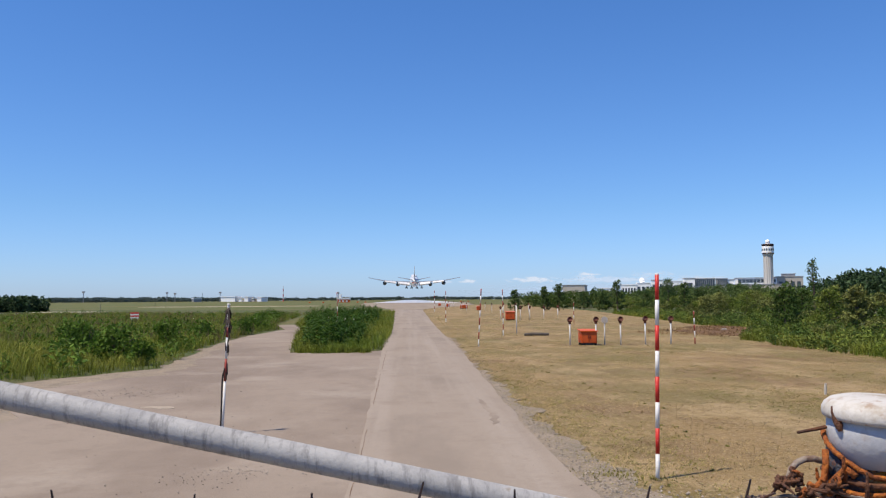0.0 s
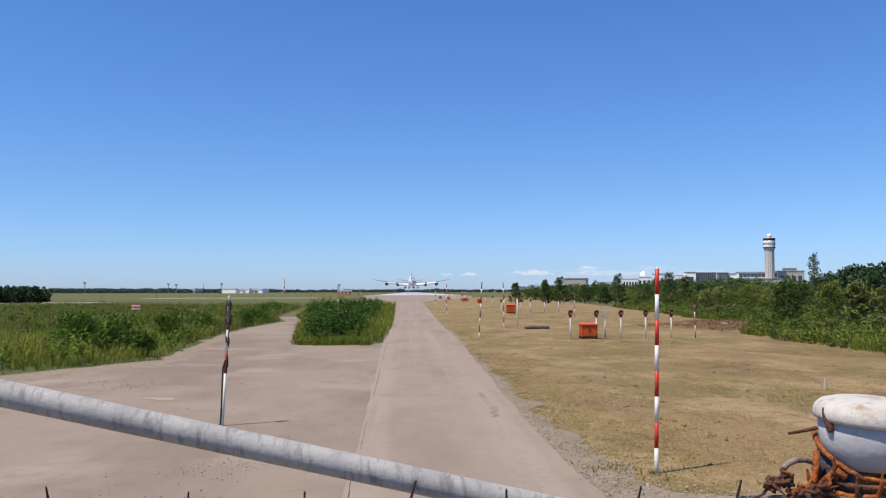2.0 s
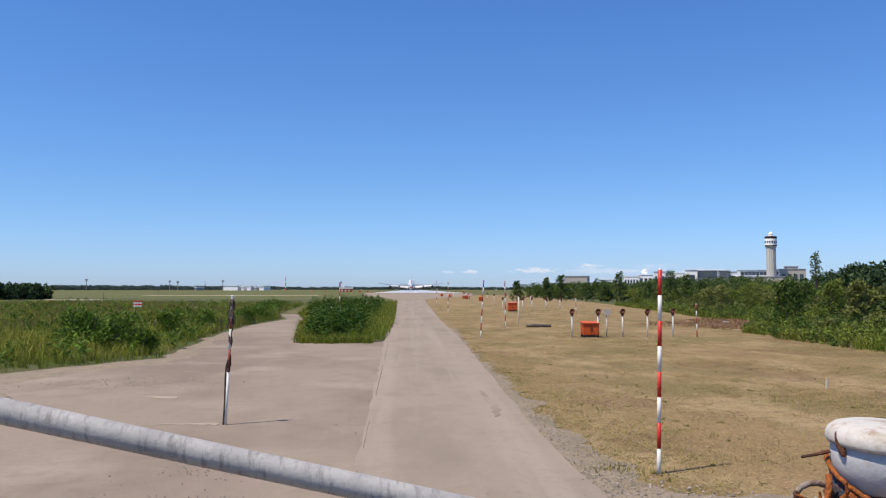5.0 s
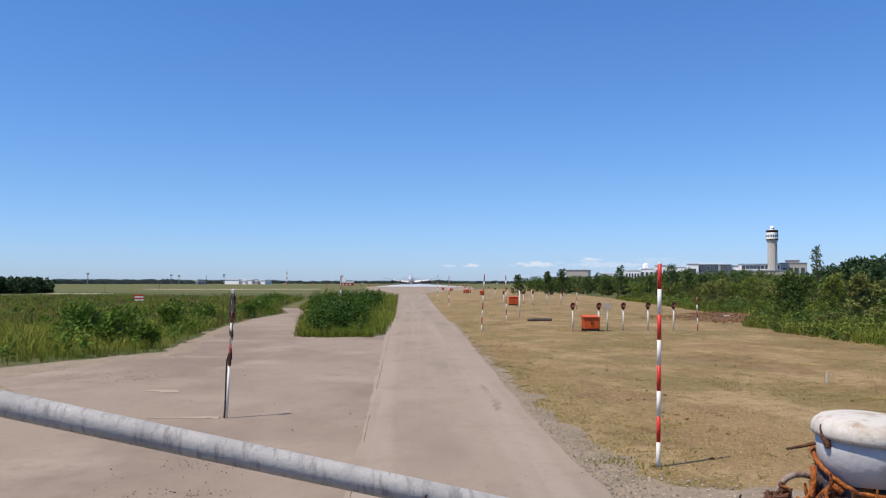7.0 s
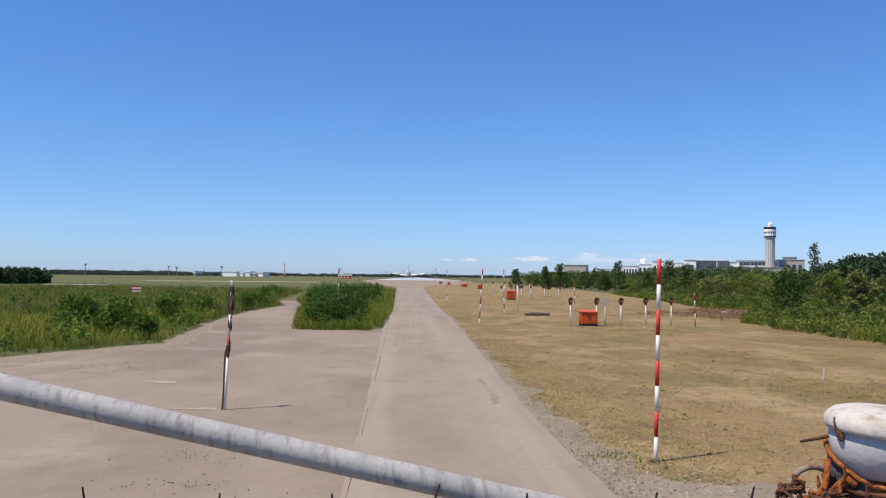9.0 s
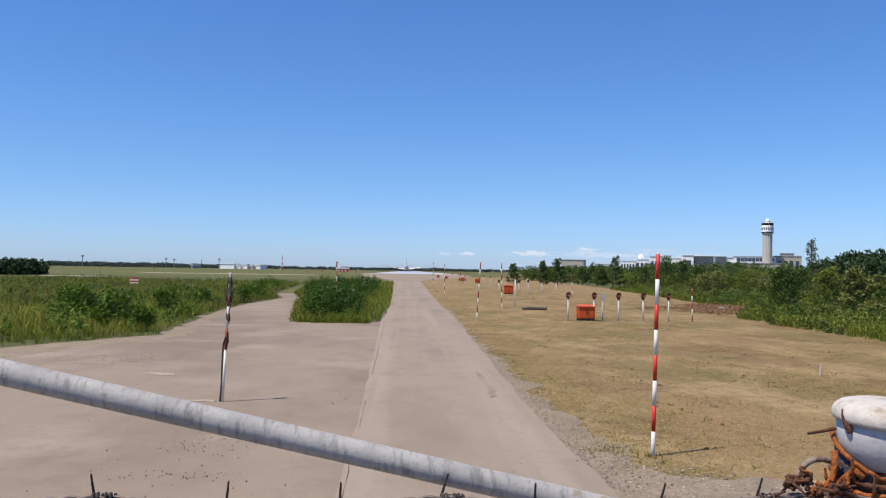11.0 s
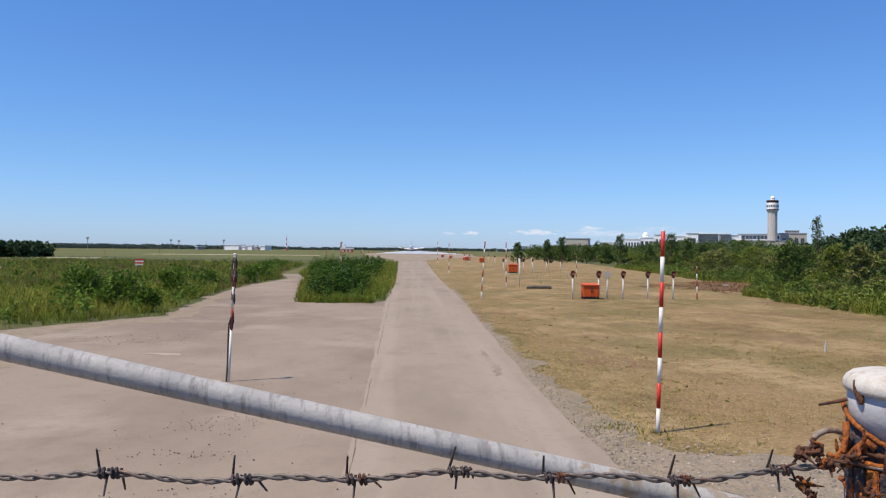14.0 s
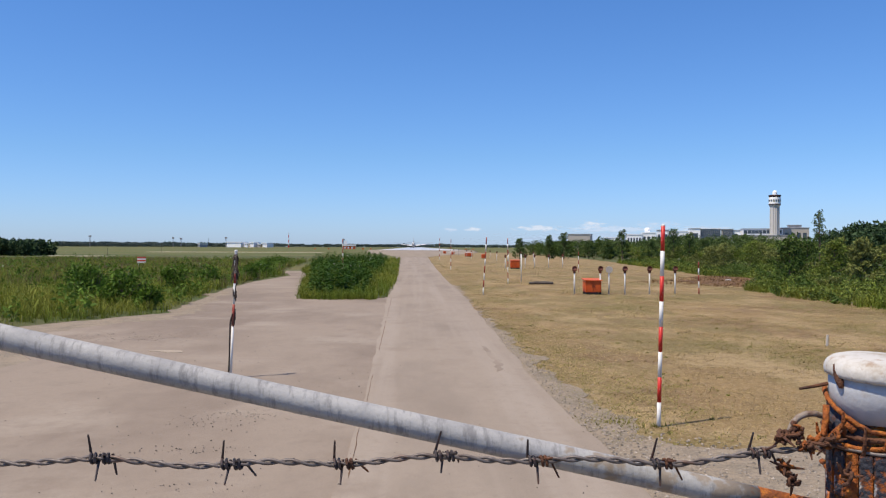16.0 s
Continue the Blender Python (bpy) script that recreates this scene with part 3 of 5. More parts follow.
    for x, y in scatter(fringe, 17000):
        k = noise.noise((x * 0.55, y * 0.55, 12)) + 0.5 * noise.noise((x * 1.7, y * 1.7, 2))
        pts.append((x, y, rng.uniform(0.45, 1.2) * (0.85 + 0.9 * k)))
    tagged(blades("long_grass", [p for p in pts if p[2] > 0.15], 0.30, 0.012, M_GRASSBLADE, 0.9, 5), "long bright green grass fringing the shrubs", "grass", kind="stuff")
    for m_c, seed, lab in ((M_SHRUB3, 31, "low dark leafy weeds in the long grass before the shrubs"), (M_SHRUB, 57, "low bright leafy weeds in the long grass before the shrubs")):
        verts, faces = [], []
        for x, y in scatter(fringe, 700):
            k = noise.noise((x * 0.6, y * 0.4, seed))
            if k < -0.05:
                continue
            h = rng.uniform(0.15, 0.5) * (0.8 + 1.3 * k)
            leaf_cloud(verts, faces, (x, y, h * 0.6), h * 0.7, 70, 0.05, 0.9)
        tagged(raw("fringe_weeds", verts, faces, m_c), lab, "weeds", kind="stuff")


def meadow_plants():
    poly = [(-26, 14), (-14, 11.5), (-7.2, 14.1), (-6.4, 15.4), (-5.6, 16.5), (-5.2, 17.4), (-5.5, 19.5), (-6.3, 27), (-6.5, 32.5), (-6.1, 39), (-7.6, 47), (-10, 80), (-40, 95), (-52, 60)]
    fall = lambda x, y: min(1.0, (18.0 / max(y, 12.0)) ** 1.3)
    pts = [(x, y, rng.uniform(0.6, 1.3) * (1 + 0.5 * noise.noise((x * 0.25, y * 0.25, 2)))) for x, y in scatter(poly, 21000, fall)]
    tagged(blades("meadow_grass", pts, 0.33, 0.010, M_GRASSBLADE, 0.8, 11), "tall green meadow grass", "grass", kind="stuff")
    seed = [(x, y, rng.uniform(0.7, 1.2)) for x, y in scatter(poly, 12000, fall) if y > 24 + 5 * noise.noise((x * 0.2, 3, 1)) and noise.noise((x * 0.15, y * 0.15, 4)) > -0.2]
    tagged(blades("seeding_grass", seed, 0.44, 0.016, M_SEED, 0.35, 4), "brownish seeding grass in the meadow", "grass", kind="stuff")
    verts, faces = [], []
    for x, y in scatter(poly, 620, fall):
        h = rng.uniform(0.2, 0.6) * (1 + 0.7 * noise.noise((x * 0.3, y * 0.3, 8)))
        leaf_cloud(verts, faces, (x, y, h * 0.6), h * 0.55, 40, 0.062, 1.0)
    tagged(raw("meadow_weeds", verts, faces, M_WEED), "broad-leaved green weeds in the meadow", "weeds", kind="stuff")
    verts, faces = [], []
    for k in range(40):
        for x, y in scatter(poly, 1, fall):
            leaf_cloud(verts, faces, (x, y, rng.uniform(0.5, 0.9)), 0.022, 10, 0.014)
    tagged(raw("meadow_flowers", verts, faces, M_FLOWER), "scattered white flower heads in the meadow", "flowers", kind="stuff")
    # dark bushes at the edge of the track
    spots = [(-6.7, 19.3, 0.85, 1.5), (-5.85, 18.3, 0.62, 0.7), (-7.9, 20.6, 0.95, 1.6), (-9.6, 17.6, 0.6, 1.0), (-7.0, 24.5, 0.8, 1.2), (-7.4, 30, 0.72, 1.3), (-6.7, 34, 0.62, 1.0), (-7.0, 38, 0.66, 1.3), (-15, 26, 0.9, 1.4), (-8.8, 14.9, 0.5, 0.6), (-8, 44, 0.6, 1.6), (-9, 52, 0.55, 2.0), (-10, 62, 0.5, 2.2), (-12.2, 22.5, 0.6, 1.3), (-10.8, 27, 0.55, 1.5), (-17.5, 21, 0.7, 1.2)]
    for x, y, h, w in spots:
        b = thing("meadow_bush", x, y, 0, "low dark green leafy bush in the meadow", "bush", "meadow bushes", rng.uniform(0, 360))
        part("stem", stems(bmesh.new(), h, w), M_BARK, b)
        bush_mesh("crown", h, w, int(900 * w), 0.055, M_WEED, 10, b)


def island_weeds():
    inner = [(-1.35, 22.9), (-2.0, 22.1), (-2.85, 22.4), (-3.8, 30), (-4.7, 38.5), (-6, 47), (-9, 80), (-6, 90), (-2.6, 88), (-1.45, 33)]
    fall = lambda x, y: min(1.0, (26.0 / max(y, 20.0)) ** 1.5)
    pts = [(x, y, rng.uniform(0.6, 1.2)) for x, y in scatter(ISLAND, 5200, fall)]
    pts += [(rng.uniform(-2.9, -1.0), 21.95 + rng.normal(0, 0.22), rng.uniform(0.2, 0.8)) for k in range(500)]
    tagged(blades("island_grass", pts, 0.34, 0.012, M_GRASSBLADE, 0.6, 8), "bright green grass along the island's edge", "grass", kind="stuff")
    sheet("island_soil", ISLAND, 0.028, M_MEADOW, "grassy island between the road and the side track", "verge", 0.25, 0.08)
    # leafy stalks, taller towards the middle and the side track
    verts, faces = [], []
    bm = bmesh.new()
    n = 0
    for x, y in scatter(inner, 900, fall):
        edge = (-1.2 - x) if y < 33 else (-1.3 - (y - 33) * 0.02 - x)
        h = min(0.70, 0.15 + 0.75 * max(edge, 0)) * rng.uniform(0.45, 1.3) * (1 + 0.55 * noise.noise((x * 0.9, y * 0.5, 6)))
        tube(bm, [(x, y, 0), (x + rng.normal(0, 0.04), y, h * 0.95)], [0.008, 0.004], 4, False)
        m = int(14 + 22 * h)
        z = h * rng.uniform(0.12, 1.0, m)
        a = rng.uniform(0, 2 * math.pi, m)
        L = (0.16 * rng.uniform(0.6, 1.2, m) * (1.15 - 0.45 * z / max(h, 0.1)))[:, None]
        d = np.stack((np.cos(a), np.sin(a), rng.uniform(-0.3, 0.6, m)), 1)
        s = np.stack((-np.sin(a), np.cos(a), rng.uniform(-0.3, 0.3, m)), 1) * L * 0.28
        p = np.stack((np.full(m, x), np.full(m, y), z), 1)
        i = len(verts) + np.arange(m)[:, None] * 4
        verts.extend(np.stack((p, p + d * L * 0.5 + s, p + d * L - np.array((0, 0, 0.25)) * L, p + d * L * 0.5 - s), 1).reshape(-1, 3).tolist())
        faces.extend((i + np.array((0, 1, 2))).tolist())
        faces.extend((i + np.array((0, 2, 3))).tolist())
    w = raw("island_weeds", verts, faces, M_DEEPWEED)
    tagged(w, "dense tall broad-leaved weeds on the island", "weeds", kind="stuff")
    part("stalk", bm, M_DEEPWEED, w)["kind"] = "stuff"
    verts, faces = [], []
    for x, y in scatter(inner, 26, fall):
        leaf_cloud(verts, faces, (x, y, rng.uniform(0.4, 0.9)), 0.03, 14, 0.016)
    tagged(raw("island_flowers", verts, faces, M_FLOWER), "small white flower heads among the weeds", "flowers", kind="stuff")


def fan_shrub(material, label, leaves, size, spread):
    """A shrub one metre high: stems fanning out from the root, each with leaf bunches along its upper half and gaps between."""
    b = thing("shrub", 0, 0, -0.02, label + " in the overgrown belt", "shrub", "shrub belt")
    bm = bmesh.new()
    verts, faces = [], []
    n = 13
    for k in range(n):
        a = k * 2.4 + rng.uniform(-0.5, 0.5)
        q = spread * rng.uniform(0.12, 0.62)
        h = rng.uniform(0.55, 0.95) * (1.12 - 0.55 * q / spread)
        p0, p1, p2 = Vector((0, 0, 0)), Vector((math.cos(a) * q * 0.45, math.sin(a) * q * 0.45, h * 0.5)), Vector((math.cos(a) * q, math.sin(a) * q, h))
        tube(bm, [p0, p1, p2], [0.018, 0.011, 0.004], 5, False)
        for u in (0.35, 0.55, 0.75, 0.92, 1.05):
            c = p0 * (1 - u) ** 2 + p1 * 2 * u * (1 - u) + p2 * u * u
            leaf_cloud(verts, faces, (c.x + rng.normal(0, 0.05), c.y + rng.normal(0, 0.05), max(c.z, 0.08)), rng.uniform(0.07, 0.17), leaves // (n * 5), size, 0.75, 0.9)
    part("stem", bm, M_BARK, b)
    raw("crown", verts, faces, material, b)
    return b


def shrubs():
    """A belt of shrubs, lower at the front and higher behind."""
    kinds = []
    for m, lab in ((M_SHRUB, "leafy green roadside shrub"), (M_SHRUB2, "dull olive-green bushy shrub"), (M_SHRUB3, "dark green dense shrub")):
        for leaves, size, spread in ((2400, 0.052, 0.75), (1800, 0.062, 0.95)):
            kinds.append(fan_shrub(m, lab, leaves, size, spread))
    used = set()
    def line_x(y):
        for (x0, y0), (x1, y1) in zip(SHRUB_LINE, SHRUB_LINE[1:]):
            if y0 <= y <= y1:
                return x0 + (x1 - x0) * (y - y0) / (y1 - y0)
        return 24
    for k in range(300):
        y = 14 + 128 * rng.uniform() ** 1.5
        deep = rng.uniform() ** 1.25
        x = line_x(y) + 1.5 + deep * (14 + 0.14 * y)
        h = (0.46 + 0.66 * min(1, deep * 1.9)) * rng.choice((0.6, 0.8, 1.0, 1.1, 1.3)) * (1.0 if y < 40 else 1.15)
        # drifts of one kind
        g = noise.noise((x * 0.22, y * 0.16, 3)) + rng.normal(0, 0.18)
        j = (4 if g < -0.2 else 0 if g < 0.08 else 2) + int(rng.integers(0, 2))
        m = pose(x, y, -0.02, 0, 0, rng.uniform(0, 360)) @ Matrix.Diagonal((h * rng.uniform(0.8, 1.5), h * rng.uniform(0.8, 1.5), h, 1))
        if j not in used:
            used.add(j)
            kinds[j].matrix_basis = m
        else:
            copy_thing(kinds[j], Matrix()).matrix_basis = m


def tree(x, y, h, w, label, leaves=2200, size=0.09, material=None, slim=False, group=""):
    t = thing("tree", x, y, 0, label, "tree", group)
    bm = bmesh.new()
    r = h * 0.022
    bend = rng.normal(0, 0.03 * h, 2)
    tops = [(0, 0, -0.05), (bend[0] * 0.4, bend[1] * 0.4, h * 0.4), (bend[0], bend[1], h * 0.93)]
    tube(bm, tops, [r, r * 0.7, r * 0.15], 7)
    verts, faces = [], []
    n = 22
    for k in range(n):
        z = h * (0.06 + 0.90 * k / n)
        a = k * 2.4 + rng.uniform(-0.4, 0.4)
        reach = w * 0.5 * ((1.05 - z / h) if slim else (1.12 - 0.9 * z / h)) * rng.uniform(0.6, 1.2)
        q = z / h
        p0 = (bend[0] * q, bend[1] * q, z * 0.92)
        p1 = (p0[0] + math.cos(a) * reach, p0[1] + math.sin(a) * reach, z + reach * 0.25)
        tube(bm, [p0, p1], [r * 0.35, r * 0.08], 5, False)
        for s in (0.5, 0.85, 1.0):
            c = tuple(p0[i] + (p1[i] - p0[i]) * s for i in range(3))
            leaf_cloud(verts, faces, c, w * rng.uniform(0.10, 0.17), leaves // (n * 3), size)
    part("trunk", bm, M_BARK, t)
    raw("crown", verts, faces, material or M_TREE, t)
    return t


def woods(name, x0, y0, x1, y1, depth, h, n, size, label, material=None):
    """A far wood, as clumps of leaves with an uneven outline."""
    verts, faces = [], []
    L = math.hypot(x1 - x0, y1 - y0)
    for k in range(n):
        s = rng.uniform()
        px, py = x0 + (x1 - x0) * s, y0 + (y1 - y0) * s
        nx, ny = -(y1 - y0) / L, (x1 - x0) / L
        d = rng.uniform() * depth
        hh = h * (0.72 + 0.45 * noise.noise((px / (h * 3.0), py / (h * 3.0), 1)) + rng.uniform(-0.08, 0.12))
        z = hh * rng.uniform(0.0, 1.0) ** 0.7
        leaf_cloud(verts, faces, (px + nx * d, py + ny * d, max(z, size)), h * 0.16, 26, size, 0.9)
    tagged(raw(name, verts, faces, material or M_WOODS), label, "woods", kind="stuff")


lawn_tufts()
meadow_plants()
island_weeds()
shrubs()
tree(23.5, 46.5, 3.8, 1.5, "slender young conifer-like tree above the shrubs", 1500, 0.06, M_TREE, True)
for x, y, h, w in [(12.3, 95, 2.5, 1.7), (15.8, 95, 2.9, 1.7), (17.5, 95, 3.2, 2.0), (20.4, 95, 2.2, 2.2), (22.2, 93, 2.0, 2.0), (24.4, 95, 3.6, 2.0), (27.0, 92, 2.2, 2.4), (30.4, 95, 3.8, 2.4), (32.0, 94, 3.3, 1.8), (34.5, 96, 2.6, 2.4)]:
    tree(x, y, h, w, "young bushy dark green tree on the grass", 2300, 0.085, M_TREE, False, "young trees")
for x, y, h, w, m in [(14.2, 30.5, 1.95, 1.5, M_SHRUB3), (14.6, 26.2, 1.8, 1.1, M_SHRUB2), (17.2, 33, 1.8, 1.6, M_SHRUB), (15.6, 23.5, 1.6, 1.3, M_SHRUB), (20.5, 42, 1.9, 1.8, M_SHRUB3), (18.8, 49, 1.7, 2.0, M_SHRUB2), (23.4, 56, 1.9, 2.0, M_SHRUB), (26.5, 62, 1.9, 2.2, M_SHRUB2), (19.5, 37, 1.9, 1.3, M_SHRUB2), (17.0, 27.5, 1.8, 1.4, M_SHRUB3), (16.2, 44.5, 1.5, 1.6, M_SHRUB2), (13.0, 20.5, 1.35, 1.2, M_SHRUB3)]:
    tree(x, y, h, w, "tall leafy sapling standing out of the shrub belt", 2000, 0.06, m, False, "shrub saplings")
woods("dark_woods", 86, 140, 150, 150, 30, 6.0, 2600, 0.42, "dark green wood behind the shrub belt")
woods("far_thicket", 29, 130, 62, 122, 22, 3.35, 1900, 0.15, "dark green thicket in front of the airport buildings", M_TREE)
woods("near_thicket", 27, 112, 52, 100, 14, 2.3, 1000, 0.11, "mixed green thicket behind the shrubs", M_SHRUB)
woods("low_thicket", 23, 128, 31, 131, 14, 2.5, 620, 0.12, "low green thicket beyond the lawn", M_SHRUB3)
woods("left_woods", -80, 108, -51.5, 113, 12, 2.5, 1500, 0.26, "dark broad-leaved wood beside the field")
# far woods: their haze comes from the pale bluish leaf colour alone
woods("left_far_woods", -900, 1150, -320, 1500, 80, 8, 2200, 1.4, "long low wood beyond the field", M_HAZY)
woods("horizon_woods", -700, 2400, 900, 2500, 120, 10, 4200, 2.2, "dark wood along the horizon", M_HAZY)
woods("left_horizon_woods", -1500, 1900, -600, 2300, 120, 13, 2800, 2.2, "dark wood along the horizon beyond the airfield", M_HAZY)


# ---- airfield things ----
def striped_pole(x, y, h, r, bands, top, label, lean=(0, 0), group="striped poles", red=None):
    """bands of equal height; top: colour of the uppermost, 0 red or 1 white."""
    p = thing("marker_pole", x, y, 0, label, "marker pole", group)
    d = Vector((lean[0], lean[1], h))
    for k in range(bands):
        bm = bmesh.new()
        a, b = k / bands, (k + 1) / bands
        tube(bm, [d * a + Vector((0, 0, -0.03 if k == 0 else 0)), d * b], r, 10)
        c = (bands - 1 - k + top) % 2
        part("band", bm, (red or M_DULLRED, M_WHITE)[c], p, ("red painted band", "white painted band")[c], True)
    bm = bmesh.new()
    lathe(bm, [(r * 0.98, h), (r * 0.9, h + r * 0.5), (r * 0.3, h + r * 0.8)], 10, Matrix.Translation((lean[0], lean[1], 0)))
    part("cap", bm, M_WHITE, p)
    return p


def poles():
    near = striped_pole(1.935, 6.45, 1.58, 0.016, 8, 0, "tall red and white striped snow pole in the dry grass", (0.03, 0.0), red=M_RED)
    # wrapped, tattered pole on the forecourt
    p = thing("wrapped_pole", -1.915, 8.80, 0.018, "thin red and white pole wrapped in torn black strip", "marker pole")
    d = Vector((0.055, 0.0, 1.33))
    for k, (a, b, m) in enumerate([(0, 0.41, M_WHITE), (0.41, 0.585, M_DULLRED), (0.585, 0.75, M_WHITE), (0.75, 0.83, M_DULLRED), (0.83, 0.97, M_WHITE), (0.97, 1.0, M_WHITE)]):
        bm = bmesh.new()
        tube(bm, [d * a, d * b], 0.013, 9)
        part("band", bm, m, p, smooth=True)
    bm = bmesh.new()
    lathe(bm, [(0.013, 1.33), (0.018, 1.332), (0.018, 1.345), (0.008, 1.352)], 12, Matrix.Translation((0.055, 0, 0)))
    part("cap", bm, M_WHITE, p)
    bm = bmesh.new()
    pts = [(-0.024 + 0.041 * z + 0.003 * math.sin(z * 9), 0, z) for z in np.linspace(-0.018, 0.60, 12)]
    tube(bm, pts + [(0.022, -0.012, 0.68)], [0.009] * 12 + [0.005], 7)
    part("strip", bm, M_MESHBAG, p, "black strip hanging down the pole")
    def shreds(z0, z1, n, w, name):
        rng = np.random.default_rng(int(z0 * 100))
        verts, faces = [], []
        for k in range(n):
            z = rng.uniform(z0, z1)
            a = rng.uniform(0, 2 * math.pi)
            L = rng.uniform(0.03, 0.12)
            cx = 0.055 * z / 1.33
            s = rng.uniform(0.004, 0.014)
            o = rng.uniform(0.005, w)
            x0, y0 = cx + math.cos(a) * 0.012, math.sin(a) * 0.012
            x1, y1 = cx + math.cos(a) * o, math.sin(a) * o
            i = len(verts)
            verts += [(x0 - s, y0, z), (x0 + s, y0, z), (x1 + s * 0.6, y1, z - L), (x1 - s * 0.6, y1, z - L * 1.1), (x0, y0 + 0.004, z), (x1, y1 + 0.004, z - L)]
            faces += [(i, i + 1, i + 2, i + 3), (i, i + 4, i + 5, i + 3)]
        raw(name, verts, faces, M_MESHBAG, p)
    shreds(1.10, 1.32, 60, 0.05, "shred")
    shreds(0.90, 1.0, 16, 0.022, "shred")
    shreds(0.60, 0.74, 16, 0.02, "shred")
    # the row of poles down the field
    striped_pole(2.06, 24.3, 1.70, 0.0175, 8, 0, "leaning slim red and white striped snow pole on the verge", (0.10, 0))
    striped_pole(3.6, 31.2, 1.75, 0.0175, 8, 0, "slim red and white striped snow pole on the verge", (-0.02, 0))
    striped_pole(2.27, 50.5, 1.9, 0.020, 8, 0, "distant slim red and white striped snow pole", (0.0, 0))
    striped_pole(2.85, 92, 2.4, 0.030, 8, 0, "distant slim red and white striped snow pole", (0.0, 0))
    striped_pole(-3.3, 38.5, 1.75, 0.018, 8, 0, "slim red and white striped pole in the island weeds", (-0.05, 0))
    striped_pole(8.62, 24.5, 0.98, 0.018, 5, 0, "short red and white stake by the lamp row", (-0.02, 0), "short stakes")
    striped_pole(9.2, 45.5, 1.15, 0.018, 5, 0, "short red and white stake by the lamp row", (0, 0), "short stakes")
    # bare post and rotten stub
    t = thing("white_post", 4.34, 33.0, 0, "bare thin white post in the dry grass", "post")
    tube(bm := bmesh.new(), [(0, 0, -0.05), (0.01, 0, 1.12)], 0.018, 8)
    part("post", bm, M_WHITE, t, smooth=True)
    t = thing("stub", 5.95, 11.65, 0, "small weathered grey stub in the grass", "stub")
    tube(bm := bmesh.new(), [(0, 0, -0.03), (0.004, 0, 0.10), (0.01, 0, 0.165)], [0.019, 0.018, 0.014], 8)
    part("stake", bm, M_BEIGEB, t)


def lamp_post(x, y, h=0.78):
    p = thing("approach_light", x, y, 0, "white post with a rust-red approach lamp on top", "approach light", "approach lights")
    tube(bm := bmesh.new(), [(0, 0, -0.03), (0, 0, h - 0.12)], 0.022, 8)
    part("post", bm, M_WHITE, p, smooth=True)
    bm = bmesh.new()
    lathe(bm, [(0.03, h - 0.14), (0.045, h - 0.12), (0.045, h - 0.10), (0.02, h - 0.09)], 10)
    part("collar", bm, M_LAMP, p)
    bm = bmesh.new()
    lathe(bm, [(0.02, 0), (0.06, 0.01), (0.075, 0.05), (0.078, 0.13), (0.07, 0.135), (0.05, 0.09)], 14, Matrix.Translation((0, 0.03, h - 0.04)) @ Matrix.Rotation(radians(62), 4, "X") @ Matrix.Translation((0, 0, -0.03)))
    part("lamp_head", bm, M_LAMP, p)
    bm = bmesh.new()
    box(bm, -0.035, -0.025, -0.01, 0.03, h - 0.11, h + 0.02)
    box(bm, 0.025, 0.035, -0.01, 0.03, h - 0.11, h + 0.02)
    part("bracket", bm, M_LAMP, p)
    return p


def orange_cabinet(x, y, w=0.58, d=0.45, h=0.44):
    p = thing("equipment_cabinet", x, y, 0, "bright orange steel equipment cabinet on short legs in dry grass", "cabinet", "orange cabinets")
    box(bm := bmesh.new(), -w / 2, w / 2, -d / 2, d / 2, 0.07, h - 0.03, 0.01)
    part("body", bm, M_ORANGE, p)
    bm = bmesh.new()
    vs = [(-w / 2 - 0.03, -d / 2 - 0.04, h - 0.03), (w / 2 + 0.03, -d / 2 - 0.04, h - 0.03), (w / 2 + 0.03, d / 2 + 0.04, h + 0.01), (-w / 2 - 0.03, d / 2 + 0.04, h + 0.01)]
    lo = [bm.verts.new(v) for v in vs]
    hi = [bm.verts.new((a, b, c + 0.025)) for a, b, c in vs]
    bm.faces.new(lo[::-1])
    bm.faces.new(hi)
    for k in range(4):
        bm.faces.new((lo[k], lo[(k + 1) % 4], hi[(k + 1) % 4], hi[k]))
    part("lid", bm, M_ORANGE, p)
    for sx, sy in ((-1, -1), (1, -1), (-1, 1), (1, 1)):
        box(bm := bmesh.new(), sx * w * 0.42 - 0.03, sx * w * 0.42 + 0.03, sy * d * 0.4 - 0.03, sy * d * 0.4 + 0.03, -0.01, 0.075)
        part("leg", bm, M_DARK, p)
    for s in (-1, 1):
        box(bm := bmesh.new(), s * w * 0.235 - w * 0.2, s * w * 0.235 + w * 0.2, -d / 2 - 0.014, -d / 2 - 0.002, 0.09, h - 0.06, 0.004)
        dr = part("door", bm, M_ORANGE, p)
        box(bm := bmesh.new(), s * 0.03 - 0.008, s * 0.03 + 0.008, -d / 2 - 0.03, -d / 2 - 0.015, 0.2, 0.28)
        part("handle", bm, M_DARK, dr)
    box(bm := bmesh.new(), -w / 2 - 0.012, -w / 2 - 0.001, -d * 0.3, d * 0.3, 0.14, h - 0.1)
    part("vent", bm, M_ORANGE, p)
    box(bm := bmesh.new(), -w * 0.30, w * 0.30, -d / 2 - 0.004, d * 0.3, 0.0, 0.068)
    part("cable_box", bm, M_DARK, p)
    return p


